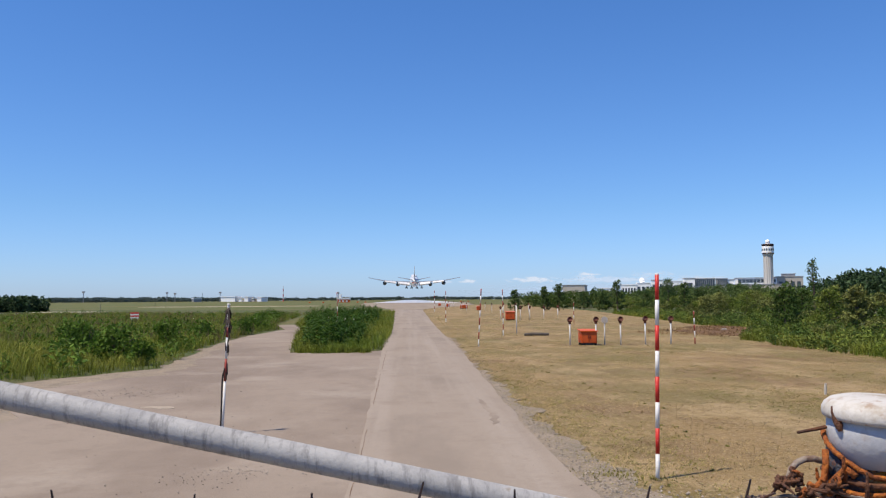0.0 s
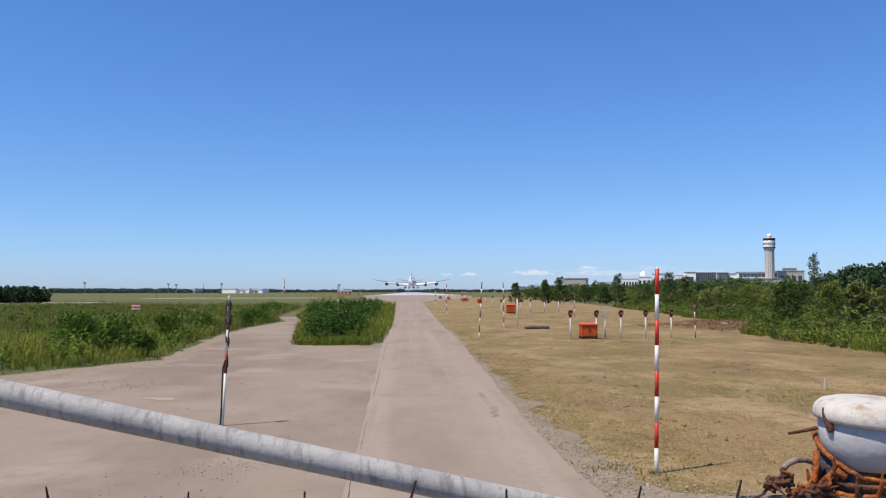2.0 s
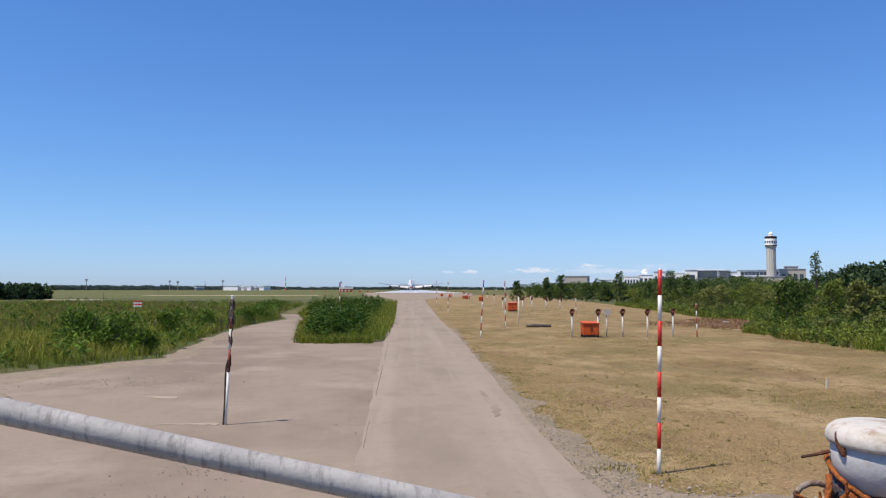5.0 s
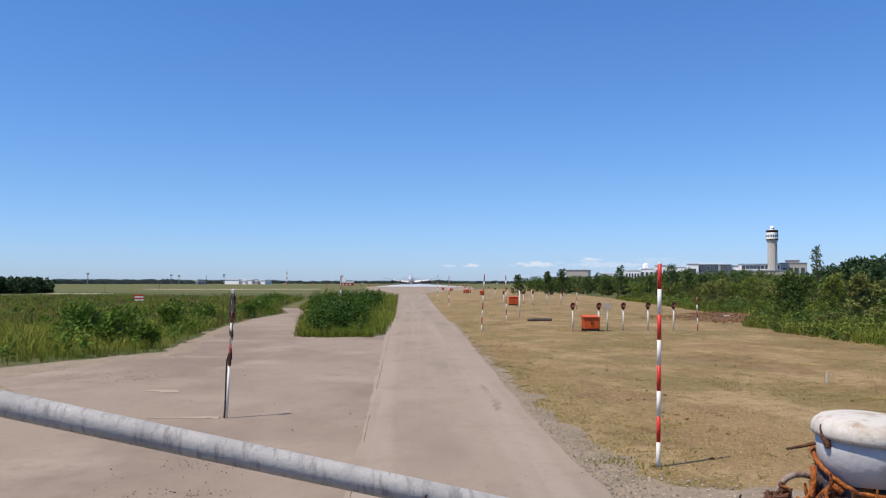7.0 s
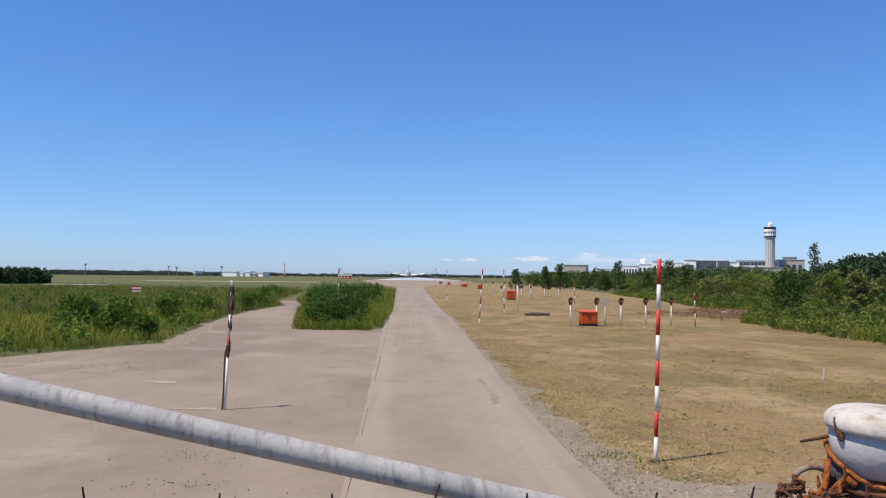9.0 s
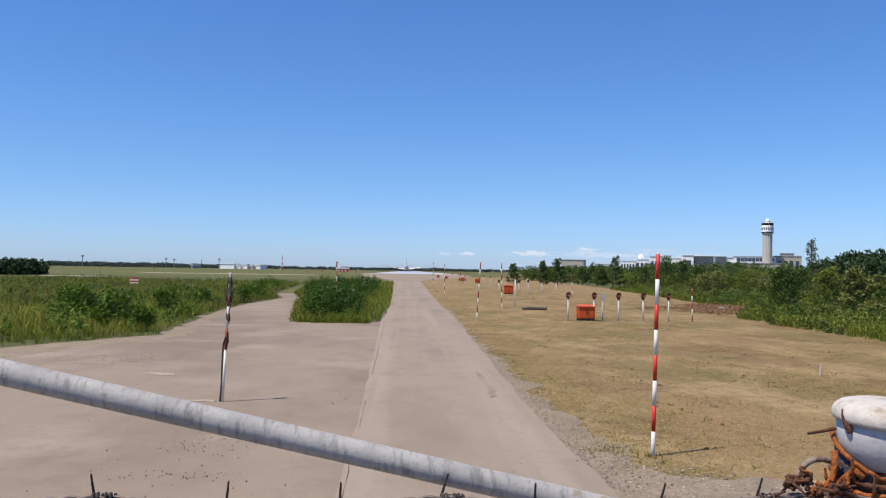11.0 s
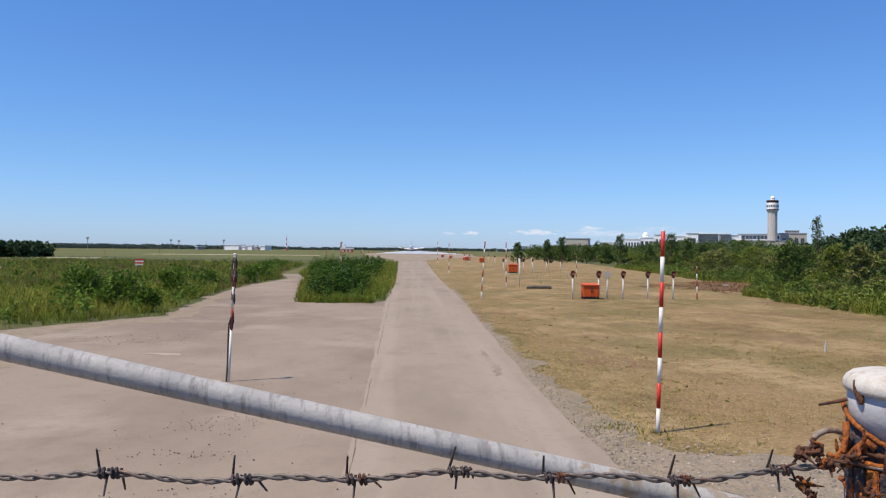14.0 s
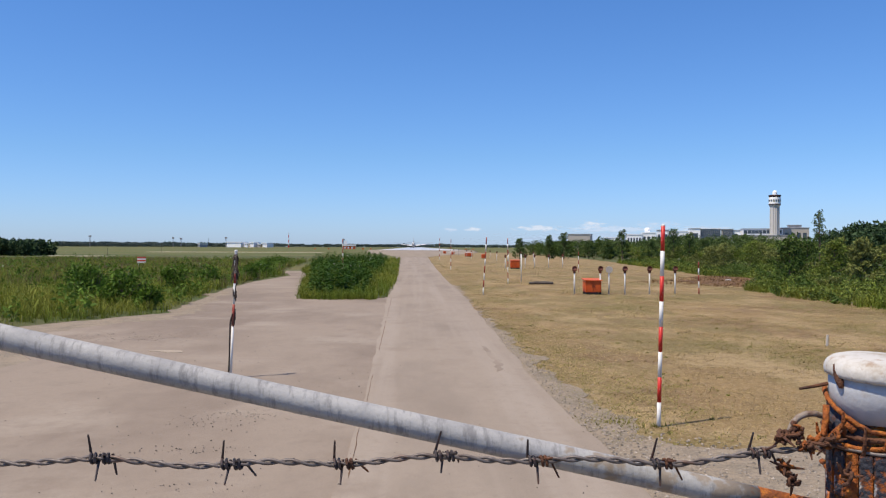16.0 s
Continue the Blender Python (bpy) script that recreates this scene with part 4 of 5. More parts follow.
def lights():
    lamp_post(4.80, 24.35)
    for x, y in [(5.58, 24.35), (6.32, 24.35), (7.11, 24.5), (7.92, 24.6)]:
        lamp_post(x, y)
    orange_cabinet(5.36, 24.5, 0.47)
    # round disc on a post
    p = thing("round_sign", 5.90, 24.6, 0, "round grey sign disc with a pale rim on a thin post", "sign")
    tube(bm := bmesh.new(), [(0, 0, -0.03), (0, 0, 0.70)], 0.02, 8)
    part("post", bm, M_WHITE, p, smooth=True)
    m = Matrix.Translation((0, -0.03, 0.74)) @ Matrix.Rotation(radians(90), 4, "X")
    lathe(bm := bmesh.new(), [(0.085, 0), (0.085, 0.012)], 24, m)
    part("disc", bm, M_SIGNBACK, p)
    lathe(bm := bmesh.new(), [(0.086, -0.004), (0.105, -0.004), (0.105, 0.016), (0.086, 0.016)], 24, m)
    part("rim", bm, M_BEIGEB, p)
    # second row
    for x, y in [(5.95, 53.2), (7.35, 53.9), (8.1, 54.8), (9.25, 56), (10.4, 57)]:
        lamp_post(x, y, 0.85)
    orange_cabinet(6.58, 53.2, 0.57, 0.5, 0.56)
    # rows further off
    for x, y in [(8.3, 82), (9.5, 82), (10.7, 82), (12, 82), (7.0, 100), (9.4, 101), (7.2, 112)]:
        lamp_post(x, y, 0.9)
    for x, y in [(8.55, 100.5), (7.75, 120), (8.35, 121), (7.1, 150), (6.3, 170)]:
        orange_cabinet(x, y, 0.52, 0.45, 0.52)
    for x, y in [(6.5, 135), (7.4, 136), (9, 136), (7.0, 165), (8.5, 166)]:
        lamp_post(x, y, 1.0)
    # dark log
    t = thing("log", 4.78, 30.9, 0.06, "dark weathered log lying in the dry grass", "log")
    tube(bm := bmesh.new(), [(-0.42, 0, -0.015), (-0.15, 0.01, 0.0), (0.2, -0.01, 0.0), (0.5, 0, -0.01)], [0.05, 0.062, 0.066, 0.06], 12)
    part("trunk", bm, M_WOOD, t)
    # pale litter
    t = thing("litter", 13.4, 34.5, 0.02, "scrap of pale litter on the bare soil", "litter")
    box(bm := bmesh.new(), -0.10, 0.12, -0.06, 0.06, 0.0, 0.05, 0.015)
    part("scrap", bm, M_WHITE, t)
    # striped board sign in the meadow
    p = thing("board_sign", -18.1, 55.0, 0, "small red and white striped board on a post in the meadow", "sign")
    for s in (-0.2, 0.2):
        tube(bm := bmesh.new(), [(s, 0.03, -0.03), (s, 0.03, 0.62)], 0.02, 6)
        part("post", bm, M_WHITE, p)
    for k in range(4):
        box(bm := bmesh.new(), -0.28, 0.28, -0.01, 0.01, 0.28 + 0.1 * k, 0.376 + 0.1 * k)
        part("board", bm, (M_WHITE, M_RED)[k % 2], p)
    # fence-like utility posts far across the field
    for x, y, h in [(-34.8, 94, 1.15), (-52, 170, 2.2), (-140, 560, 7)]:
        p = thing("utility_post", x, y, 0, "thin dark post standing in the field", "post", "field posts")
        tube(bm := bmesh.new(), [(0, 0, -0.1), (0, 0, h)], 0.03 * h / 1.9, 6)
        part("post", bm, M_WOOD, p)


def far_buildings():
    D = 1200.0

    def block(name, b0, b1, z0, z1, material, label, roof=None, windows=0, depth=30, glass=None, d=D):
        """bearings b0..b1 in thousandths of the distance"""
        x0, x1 = b0 * d / 1000, b1 * d / 1000
        t = thing(name, (x0 + x1) / 2, d, 0, label, "building", "airport buildings", -16)
        w = (x1 - x0) / 2
        box(bm := bmesh.new(), -w, w, 0, depth, 0, z1)
        part("wall", bm, material, t)
        box(bm := bmesh.new(), -w - 0.6, w + 0.6, -0.6, depth + 0.6, z1, z1 + 1.0)
        part("roof", bm, roof or M_GREYB, t)
        if glass:
            box(bm := bmesh.new(), -w * 0.94, w * 0.94, -0.4, 0.05, z0, z1 - 1.5)
            part("window", bm, M_GLASS, t)
            for k in range(1, 10):
                x = -w * 0.94 + 2 * w * 0.94 * k / 10
                box(bm := bmesh.new(), x - 0.15, x + 0.15, -0.6, -0.35, z0, z1 - 1.5)
                part("mullion", bm, material, t)
        for k in range(windows):
            x = -w * 0.9 + 1.8 * w * (k + 0.5) / windows
            box(bm := bmesh.new(), x - 0.55 * w / windows, x + 0.55 * w / windows, -0.3, 0.05, z1 * 0.45, z1 * 0.78)
            part("window", bm, M_GLASS, t)
        return t
    h = lambda p: 1.4 + p * D / 1444.0
    block("hangar", 189, 216, 0, h(23), M_BEIGEB, "low beige hangar with a grey roof", M_GREYB, 0, 60)
    block("terminal", 234, 252, 0, h(17), M_BLDG, "small white airport building", M_BLDG, 3)
    block("terminal", 262, 281, 0, h(23), M_BLDG, "long white terminal wing with dark windows", M_BLDG, 5)
    block("terminal", 281, 298, 0, h(26), M_BLDG, "white terminal block with dark windows", M_BLDG, 3)
    block("terminal", 300, 314, 0, h(31), M_BLDG, "white terminal block with a flat roof", M_GREYB, 3)
    block("terminal", 316, 338, 0, h(29), M_BLDG, "white terminal block with dark windows", M_BLDG, 4)
    block("terminal", 341, 354, 0, h(34), M_BLDG, "tall white terminal block", M_GREYB, 1)
    block("glazed_hall", 354, 379, h(21), h(34), M_GREYB, "grey terminal hall with large blue glazing", M_BLDG, 0, 30, True)
    block("glazed_hall", 383, 395, h(22), h(33), M_GREYB, "grey hall with dark glazing", M_GREYB, 0, 30, True)
    block("terminal", 395, 404, 0, h(31), M_BLDG, "pale terminal block between the halls", M_GREYB, 1)
    block("glazed_hall", 409, 456, h(26), h(34), M_BLDG, "pale hall with a dark window band", M_GREYB, 0, 30, True)
    block("terminal", 404, 470, 0, h(22), M_BEIGEB, "long beige low airport building", M_GREYB, 0, 20, None, 1185)
    block("terminal", 459, 490, 0, h(36), M_BEIGEB, "beige airport block with roof plant", M_GREYB, 4)
    block("roof_plant", 466, 481, 0, h(41), M_GREYB, "grey plant room on the beige block", M_GREYB, 0, 12, None, 1206)
    # radome on the terminal
    t = thing("radome", 288 * 1.212, 1212, h(26) + 0.5, "white radar dome on the terminal roof", "radar dome")
    bm = bmesh.new()
    bmesh.ops.create_uvsphere(bm, u_segments=16, v_segments=10, radius=4.2, matrix=Matrix.Translation((0, 0, 3.9)))
    part("dome", bm, M_BLDG, t, smooth=True)
    # control tower
    c = 444.0 * D / 1000
    t = thing("control_tower", c, D - 10, 0, "tall pale concrete control tower with dark red bands and a dome", "control tower")
    lathe(bm := bmesh.new(), [(7.4, 0), (7.0, 20), (6.7, 62)], 8, Matrix.Rotation(radians(22.5), 4, "Z"))
    part("shaft", bm, M_CONC, t)
    for k in range(8):
        a = radians(45 * k)
        tube(bm := bmesh.new(), [(6.9 * math.cos(a), 6.9 * math.sin(a), 0), (6.5 * math.cos(a), 6.5 * math.sin(a), 62)], 0.7, 6)
        part("rib", bm, M_CONC, t)
    lathe(bm := bmesh.new(), [(6.7, 62), (8.0, 64.8), (8.2, 65.4)], 16)
    part("corbel", bm, M_CONC, t)
    lathe(bm := bmesh.new(), [(8.2, 65.4), (8.6, 65.5), (8.6, 66.9)], 16)
    part("lower_band", bm, M_DARKRED, t, "dark red band")
    lathe(bm := bmesh.new(), [(8.4, 66.9), (8.4, 76.0), (8.0, 76.4)], 16)
    cab = part("gallery", bm, M_BLDG, t, "white gallery storey")
    for k in range(16):
        a = radians(22.5 * k + 11.25)
        box(bm := bmesh.new(), -0.9, 0.9, -0.35, 0.35, 70.2, 73.2)
        w = part("window", bm, M_GLASS, cab)
        w.matrix_basis = Matrix.Rotation(a, 4, "Z") @ Matrix.Translation((0, -8.25, 0))
    lathe(bm := bmesh.new(), [(7.8, 76.4), (8.5, 78.0), (8.7, 78.3), (8.7, 79.6), (7.7, 80.2)], 16)
    part("cab", bm, M_DARKRED, t, "dark glazed control room")
    lathe(bm := bmesh.new(), [(3.6, 80.0), (3.4, 81.6)], 12)
    part("plinth", bm, M_BLDG, t)
    bm = bmesh.new()
    bmesh.ops.create_uvsphere(bm, u_segments=16, v_segments=10, radius=3.3, matrix=Matrix.Translation((0, 0, 83.4)))
    part("dome", bm, M_BLDG, t, "white radar dome", True)
    # far side of the field
    for b0, b1, z, lab, m in [(-229, -210, 6.5, "long white building beyond the field", M_BLDG), (-207, -203, 4.5, "small white building beyond the field", M_BLDG), (-200, -195, 6, "pale building beyond the field", M_BLDG), (-191, -188, 4, "small pale building beyond the field", M_BEIGEB), (-185, -179, 5.5, "pale building beyond the field", M_BLDG), (-263, -260, 4, "grey building beyond the field", M_GREYB), (178, 188, 7, "small pale building beyond the lawn", M_BLDG)]:
        block("far_building", b0, b1, 0, z, m, lab, M_BLDG, 0, 20, None, 1150)
    # localiser hut, red and white
    t = thing("localiser_hut", -37.5, 470, 0, "red and white equipment hut beside the runway", "hut")
    box(bm := bmesh.new(), -3.6, 3.6, -2, 2, 0, 1.7)
    part("wall", bm, M_ORANGE, t)
    box(bm := bmesh.new(), -3.0, 3.9, -2.2, 2.2, 1.7, 2.7)
    part("roof", bm, M_WHITE, t)
    box(bm := bmesh.new(), -2.6, -1.2, -2, 2, 2.7, 4.6)
    part("cabin", bm, M_BLDG, t)
    for k in range(3):
        box(bm := bmesh.new(), -2.6 + 2 * k, -1.7 + 2 * k, -2.08, -1.95, 0.3, 1.2)
        part("panel", bm, M_WHITE, t)
    for x, s in [(-23, 0.5), (-27, 0.55), (-45, 0.5), (-52, 0.45), (27, 0.5), (31, 0.4)]:
        t = thing("edge_marker", x, 430, 0, "small orange marker board by the runway", "marker", "runway markers")
        box(bm := bmesh.new(), -s, s, -0.2, 0.2, 0, s, 0.05)
        part("board", bm, M_ORANGE, t)
    # mast
    t = thing("mast", -150, 980, 0, "slender red and white lattice mast", "mast")
    for k in range(6):
        tube(bm := bmesh.new(), [(0, 0, 3 * k), (0, 0, 3 * k + 3)], 0.75 - 0.08 * k, 6)
        part("section", bm, (M_RED, M_WHITE)[k % 2], t)
    for x, y, hh in [(-380, 1300, 11), (-345, 1220, 9), (-470, 1200, 12), (-270, 1180, 10), (-108, 1250, 9)]:
        t = thing("far_pylon", x, y, 0, "distant dark pylon above the trees", "pylon", "far pylons")
        tube(bm := bmesh.new(), [(0, 0, 0), (0, 0, hh + 4)], 0.5, 5)
        part("pole", bm, M_GREYB, t)
        box(bm := bmesh.new(), -1.6, 1.6, -1, 1, hh + 2, hh + 4.5)
        part("head", bm, M_GREYB, t)


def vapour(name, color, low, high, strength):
    """Vapour that emits its own brightness in place of sunlight: thin towards the rim of its bank, torn by noise."""
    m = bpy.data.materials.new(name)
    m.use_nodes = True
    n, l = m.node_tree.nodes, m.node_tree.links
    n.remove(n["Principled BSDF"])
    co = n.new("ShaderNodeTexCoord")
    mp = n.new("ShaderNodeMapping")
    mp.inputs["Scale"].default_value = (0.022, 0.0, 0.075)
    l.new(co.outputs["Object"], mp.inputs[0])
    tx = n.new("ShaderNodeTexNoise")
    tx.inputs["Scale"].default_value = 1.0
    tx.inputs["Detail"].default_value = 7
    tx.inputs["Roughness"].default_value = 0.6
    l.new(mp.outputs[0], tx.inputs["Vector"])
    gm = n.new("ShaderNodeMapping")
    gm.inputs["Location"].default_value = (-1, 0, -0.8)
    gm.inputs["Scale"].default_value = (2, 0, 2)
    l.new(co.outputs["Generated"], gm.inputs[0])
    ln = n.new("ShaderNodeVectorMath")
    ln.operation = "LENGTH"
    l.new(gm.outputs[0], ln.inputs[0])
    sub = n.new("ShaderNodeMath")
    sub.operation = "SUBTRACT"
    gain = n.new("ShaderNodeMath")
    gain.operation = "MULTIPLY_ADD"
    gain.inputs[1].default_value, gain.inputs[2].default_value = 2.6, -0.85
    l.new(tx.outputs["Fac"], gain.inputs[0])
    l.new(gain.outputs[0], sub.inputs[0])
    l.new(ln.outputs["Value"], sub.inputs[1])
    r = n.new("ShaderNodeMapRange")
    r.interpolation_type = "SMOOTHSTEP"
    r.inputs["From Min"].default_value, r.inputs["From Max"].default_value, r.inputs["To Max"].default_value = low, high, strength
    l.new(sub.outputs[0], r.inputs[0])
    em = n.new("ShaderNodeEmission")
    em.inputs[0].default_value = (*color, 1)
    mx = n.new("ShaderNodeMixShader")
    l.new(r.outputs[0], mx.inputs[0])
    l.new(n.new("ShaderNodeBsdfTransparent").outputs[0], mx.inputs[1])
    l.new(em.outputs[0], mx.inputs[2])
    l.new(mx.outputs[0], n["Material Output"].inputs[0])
    return m


def clouds():
    """Far cloud banks and haze on the horizon as flat self-lit sheets, a plain backdrop beyond everything."""
    white = vapour("glowing_cloud_vapour", (0.60, 0.65, 0.74), -0.50, 0.30, 0.9)
    thin = vapour("thin_cloud_vapour", (0.55, 0.62, 0.75), -0.50, 0.20, 0.6)
    # horizon haze painted as one wide glowing violet sheet behind the clouds
    haze = vapour("glowing_horizon_haze", (0.43, 0.52, 0.69), -0.55, 0.30, 0.7)
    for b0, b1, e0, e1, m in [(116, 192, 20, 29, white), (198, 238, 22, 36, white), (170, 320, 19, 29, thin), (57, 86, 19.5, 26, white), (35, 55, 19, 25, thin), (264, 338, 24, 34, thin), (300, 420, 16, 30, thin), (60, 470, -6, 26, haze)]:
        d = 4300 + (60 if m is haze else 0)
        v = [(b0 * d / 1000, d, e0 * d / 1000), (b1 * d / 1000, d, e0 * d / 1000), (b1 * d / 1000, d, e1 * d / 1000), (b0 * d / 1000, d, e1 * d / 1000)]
        c = raw("backdrop_vapour", v, [(0, 1, 2, 3)], m)
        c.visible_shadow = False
        tagged(c, "flat self-lit bank of soft low vapour far beyond the airfield", "cloud", kind="structure")


# ---- aircraft ----
def aircraft():
    """A four-engined wide-body with its nose along +y; its origin on the ground below the main gear."""
    a = new("airliner")
    tagged(a, "white four-engined jumbo airliner landing with gear and flaps down", "airliner")
    bm = bmesh.new()
    prof = [(-33, 0.35, 6.6), (-30, 1.1, 6.3), (-24, 2.2, 5.7), (-16, 3.0, 5.25), (-8, 3.25, 5.1), (10, 3.25, 5.1), (24, 3.2, 5.2), (31, 2.5, 5.2), (35, 1.4, 4.9), (37, 0.3, 4.7)]
    rings = [[bm.verts.new((r * math.cos(k * math.pi / 10), y, z + r * 1.08 * math.sin(k * math.pi / 10))) for k in range(20)] for y, r, z in prof]
    for p, q in zip(rings, rings[1:]):
        for k in range(20):
            bm.faces.new((p[k], p[(k + 1) % 20], q[(k + 1) % 20], q[k]))
    bm.faces.new(rings[0])
    bm.faces.new(rings[-1][::-1])
    bmesh.ops.recalc_face_normals(bm, faces=bm.faces)
    part("fuselage", bm, M_PLANE, a, smooth=True)
    bm = bmesh.new()
    bmesh.ops.create_uvsphere(bm, u_segments=16, v_segments=10, radius=1, matrix=Matrix.Translation((0, 20, 8.0)) @ Matrix.Diagonal((2.5, 14, 1.7, 1)))
    part("upper_deck", bm, M_PLANE, a, smooth=True)

    def slab(name, secs, material, label=""):
        """sections: (x, lead y, trail y, z, thickness)"""
        bm = bmesh.new()
        rs = []
        for x, y1, y0, z, th in secs:
            rs.append([bm.verts.new(v) for v in ((x, y1, z), (x, y1 * 0.65 + y0 * 0.35, z + th * 0.6), (x, y0, z), (x, y1 * 0.65 + y0 * 0.35, z - th * 0.4))])
        for p, q in zip(rs, rs[1:]):
            for k in range(4):
                bm.faces.new((p[k], p[(k + 1) % 4], q[(k + 1) % 4], q[k]))
        bm.faces.new(rs[0])
        bm.faces.new(rs[-1])
        bmesh.ops.recalc_face_normals(bm, faces=bm.faces)
        return part(name, bm, material, a, label)
    for s in (-1, 1):
        slab("wing", [(s * 2.5, 11, -5, 3.9, 1.7), (s * 12, 2.2, -6.5, 4.9, 1.1), (s * 22, -6, -11.5, 6.1, 0.7), (s * 32.2, -14.5, -17.8, 8.5, 0.35)], M_PLANE_GREY, "grey swept wing")
        slab("flap", [(s * 3.3, -4.6, -7.2, 3.1, 2.4), (s * 11.5, -6.2, -8.4, 4.2, 2.0)], M_PLANE, "lowered inboard flap")
        slab("flap", [(s * 13.2, -7.0, -9.2, 4.5, 1.8), (s * 21, -10.9, -12.6, 5.7, 1.2)], M_PLANE, "lowered outboard flap")
        slab("tailplane", [(s * 1.0, -24, -31, 7.0, 0.7), (s * 11.1, -31, -34, 9.3, 0.3)], M_PLANE_GREY)
        for x, y, z in [(s * 11.8, 3.5, 2.9), (s * 21.2, -4.5, 4.1)]:
            m = Matrix.Translation((x, y, z)) @ Matrix.Rotation(radians(-90), 4, "X")
            lathe(bm := bmesh.new(), [(0.75, -3.0), (1.25, -1.8), (1.42, 0.5), (1.4, 2.2), (1.2, 2.6), (1.05, 2.2)], 18, m)
            e = part("engine", bm, M_PLANE_DARK, a, smooth=True)
            lathe(bm := bmesh.new(), [(0.2, -4.2), (0.7, -3.0), (0.9, -2.2)], 14, m)
            part("exhaust", bm, M_PLANE_DARK, e)
            box(bm := bmesh.new(), x - 0.18, x + 0.18, y - 3.4, y + 1.6, z + 1.0, z + 2.3)
            part("pylon", bm, M_PLANE_GREY, e)
    bm = bmesh.new()
    f = [(0.32, -19, 7.8), (0.28, -31.5, 7.8), (0.12, -36.0, 17.0), (0.12, -32.0, 17.0)]
    L = [bm.verts.new((w, y, z)) for w, y, z in f]
    R = [bm.verts.new((-w, y, z)) for w, y, z in f]
    bm.faces.new(L)
    bm.faces.new(R[::-1])
    for k in range(4):
        bm.faces.new((L[k], L[(k + 1) % 4], R[(k + 1) % 4], R[k]))
    bmesh.ops.recalc_face_normals(bm, faces=bm.faces)
    fin = part("fin", bm, M_PLANE, a, "white tail fin")
    box(bm := bmesh.new(), -0.42, 0.42, -31.5, -25, 9.4, 11.2)
    part("stripe", bm, M_DARKRED, fin, "dark red tail marking")
    box(bm := bmesh.new(), -1.6, 1.6, -30.3, -29.0, 5.0, 5.7)
    part("tail_marking", bm, M_ORANGE, a, "orange tail marking")
    for x, y in [(-5.5, -1.0), (-1.9, -4.0), (1.9, -4.0), (5.5, -1.0)]:
        tube(bm := bmesh.new(), [(x, y, 0.6), (x, y, 3.2)], 0.28, 8)
        g = part("landing_gear", bm, M_PLANE_DARK, a)
        for dx in (-0.56, 0.56):
            for dy in (-0.75, 0.75):
                lathe(bm := bmesh.new(), [(0.35, -0.22), (0.6, -0.22), (0.62, 0), (0.6, 0.22), (0.35, 0.22)], 14, Matrix.Translation((x + dx, y + dy, 0.62)) @ Matrix.Rotation(radians(90), 4, "Y"))
                part("wheel", bm, M_DARK, g)
    tube(bm := bmesh.new(), [(0, 24.5, 0.6), (0, 24.5, 3.0)], 0.22, 8)
    g = part("landing_gear", bm, M_PLANE_DARK, a)
    for dx in (-0.45, 0.45):
        lathe(bm := bmesh.new(), [(0.35, -0.2), (0.6, -0.2), (0.6, 0.2), (0.35, 0.2)], 14, Matrix.Translation((dx, 24.5, 0.62)) @ Matrix.Rotation(radians(90), 4, "Y"))
        part("wheel", bm, M_DARK, g)
    return a


# ---- fence at the camera: post, brace pipe, barbed wire ----
WIRE_Y, WIRE_Z = 0.800, 1.231
POST_X, POST_Y = 0.4205, 0.815
PIPE_Y, PIPE_ZA, PIPE_ZB = 0.825, 1.3684, 1.1933


def wire_z(x):
    return WIRE_Z + 0.012 * max(0.0, (x - 0.26) / 0.12) ** 1.5 + 0.0020 * math.sin(x * 19 + 0.6) + 0.002 * math.sin(x * 47)


def strand(bm, x0, x1, phase, r=0.0014, helix=0.0016, pitch=0.036, n=None, y=WIRE_Y, zf=wire_z):
    n = n or int(abs(x1 - x0) / 0.0025)
    pts = []
    for k in range(n + 1):
        x = x0 + (x1 - x0) * k / n
        a = 2 * math.pi * x / pitch + phase
        pts.append((x, y + helix * math.cos(a), zf(x) + helix * math.sin(a)))
    return tube(bm, pts, r, 7)


def barb_at(x, tilt, seed, parent, mat_a=None):
    """Two wires wound round the strands, four points."""
    g = random.Random(seed)
    z = wire_z(x)
    for j in range(2):
        bm = bmesh.new()
        o = (-0.004, 0.006)[j]
        coil = [(x + o + 0.0075 * (k / 18), WIRE_Y + 0.0038 * math.cos(k * 0.75), z + 0.0038 * math.sin(k * 0.75)) for k in range(19)]
        up = g.uniform(-0.006, 0.008) + tilt
        a = (coil[0][0] + up, WIRE_Y - 0.003 - g.uniform(0, 0.004), z + g.uniform(0.016, 0.023))
        b = (coil[-1][0] - up * g.uniform(0.2, 1.0), WIRE_Y - 0.004 + g.uniform(-0.004, 0.004), z - g.uniform(0.014, 0.020))
        if j == 1:
            a = (coil[0][0] + g.uniform(0.004, 0.010), WIRE_Y - 0.010, z + g.uniform(0.003, 0.010))
            b = (coil[-1][0] + g.uniform(0.0, 0.012), WIRE_Y + 0.006, z - g.uniform(0.004, 0.016))
        pts = [a] + coil + [b]
        tube(bm, pts, [0.0008] + [0.0013] * 19 + [0.0008], 6)
        part("barb", bm, (mat_a or M_BARB) if j == 0 else g.choice((M_BARB, M_DARKRUST, M_RUST)), parent)


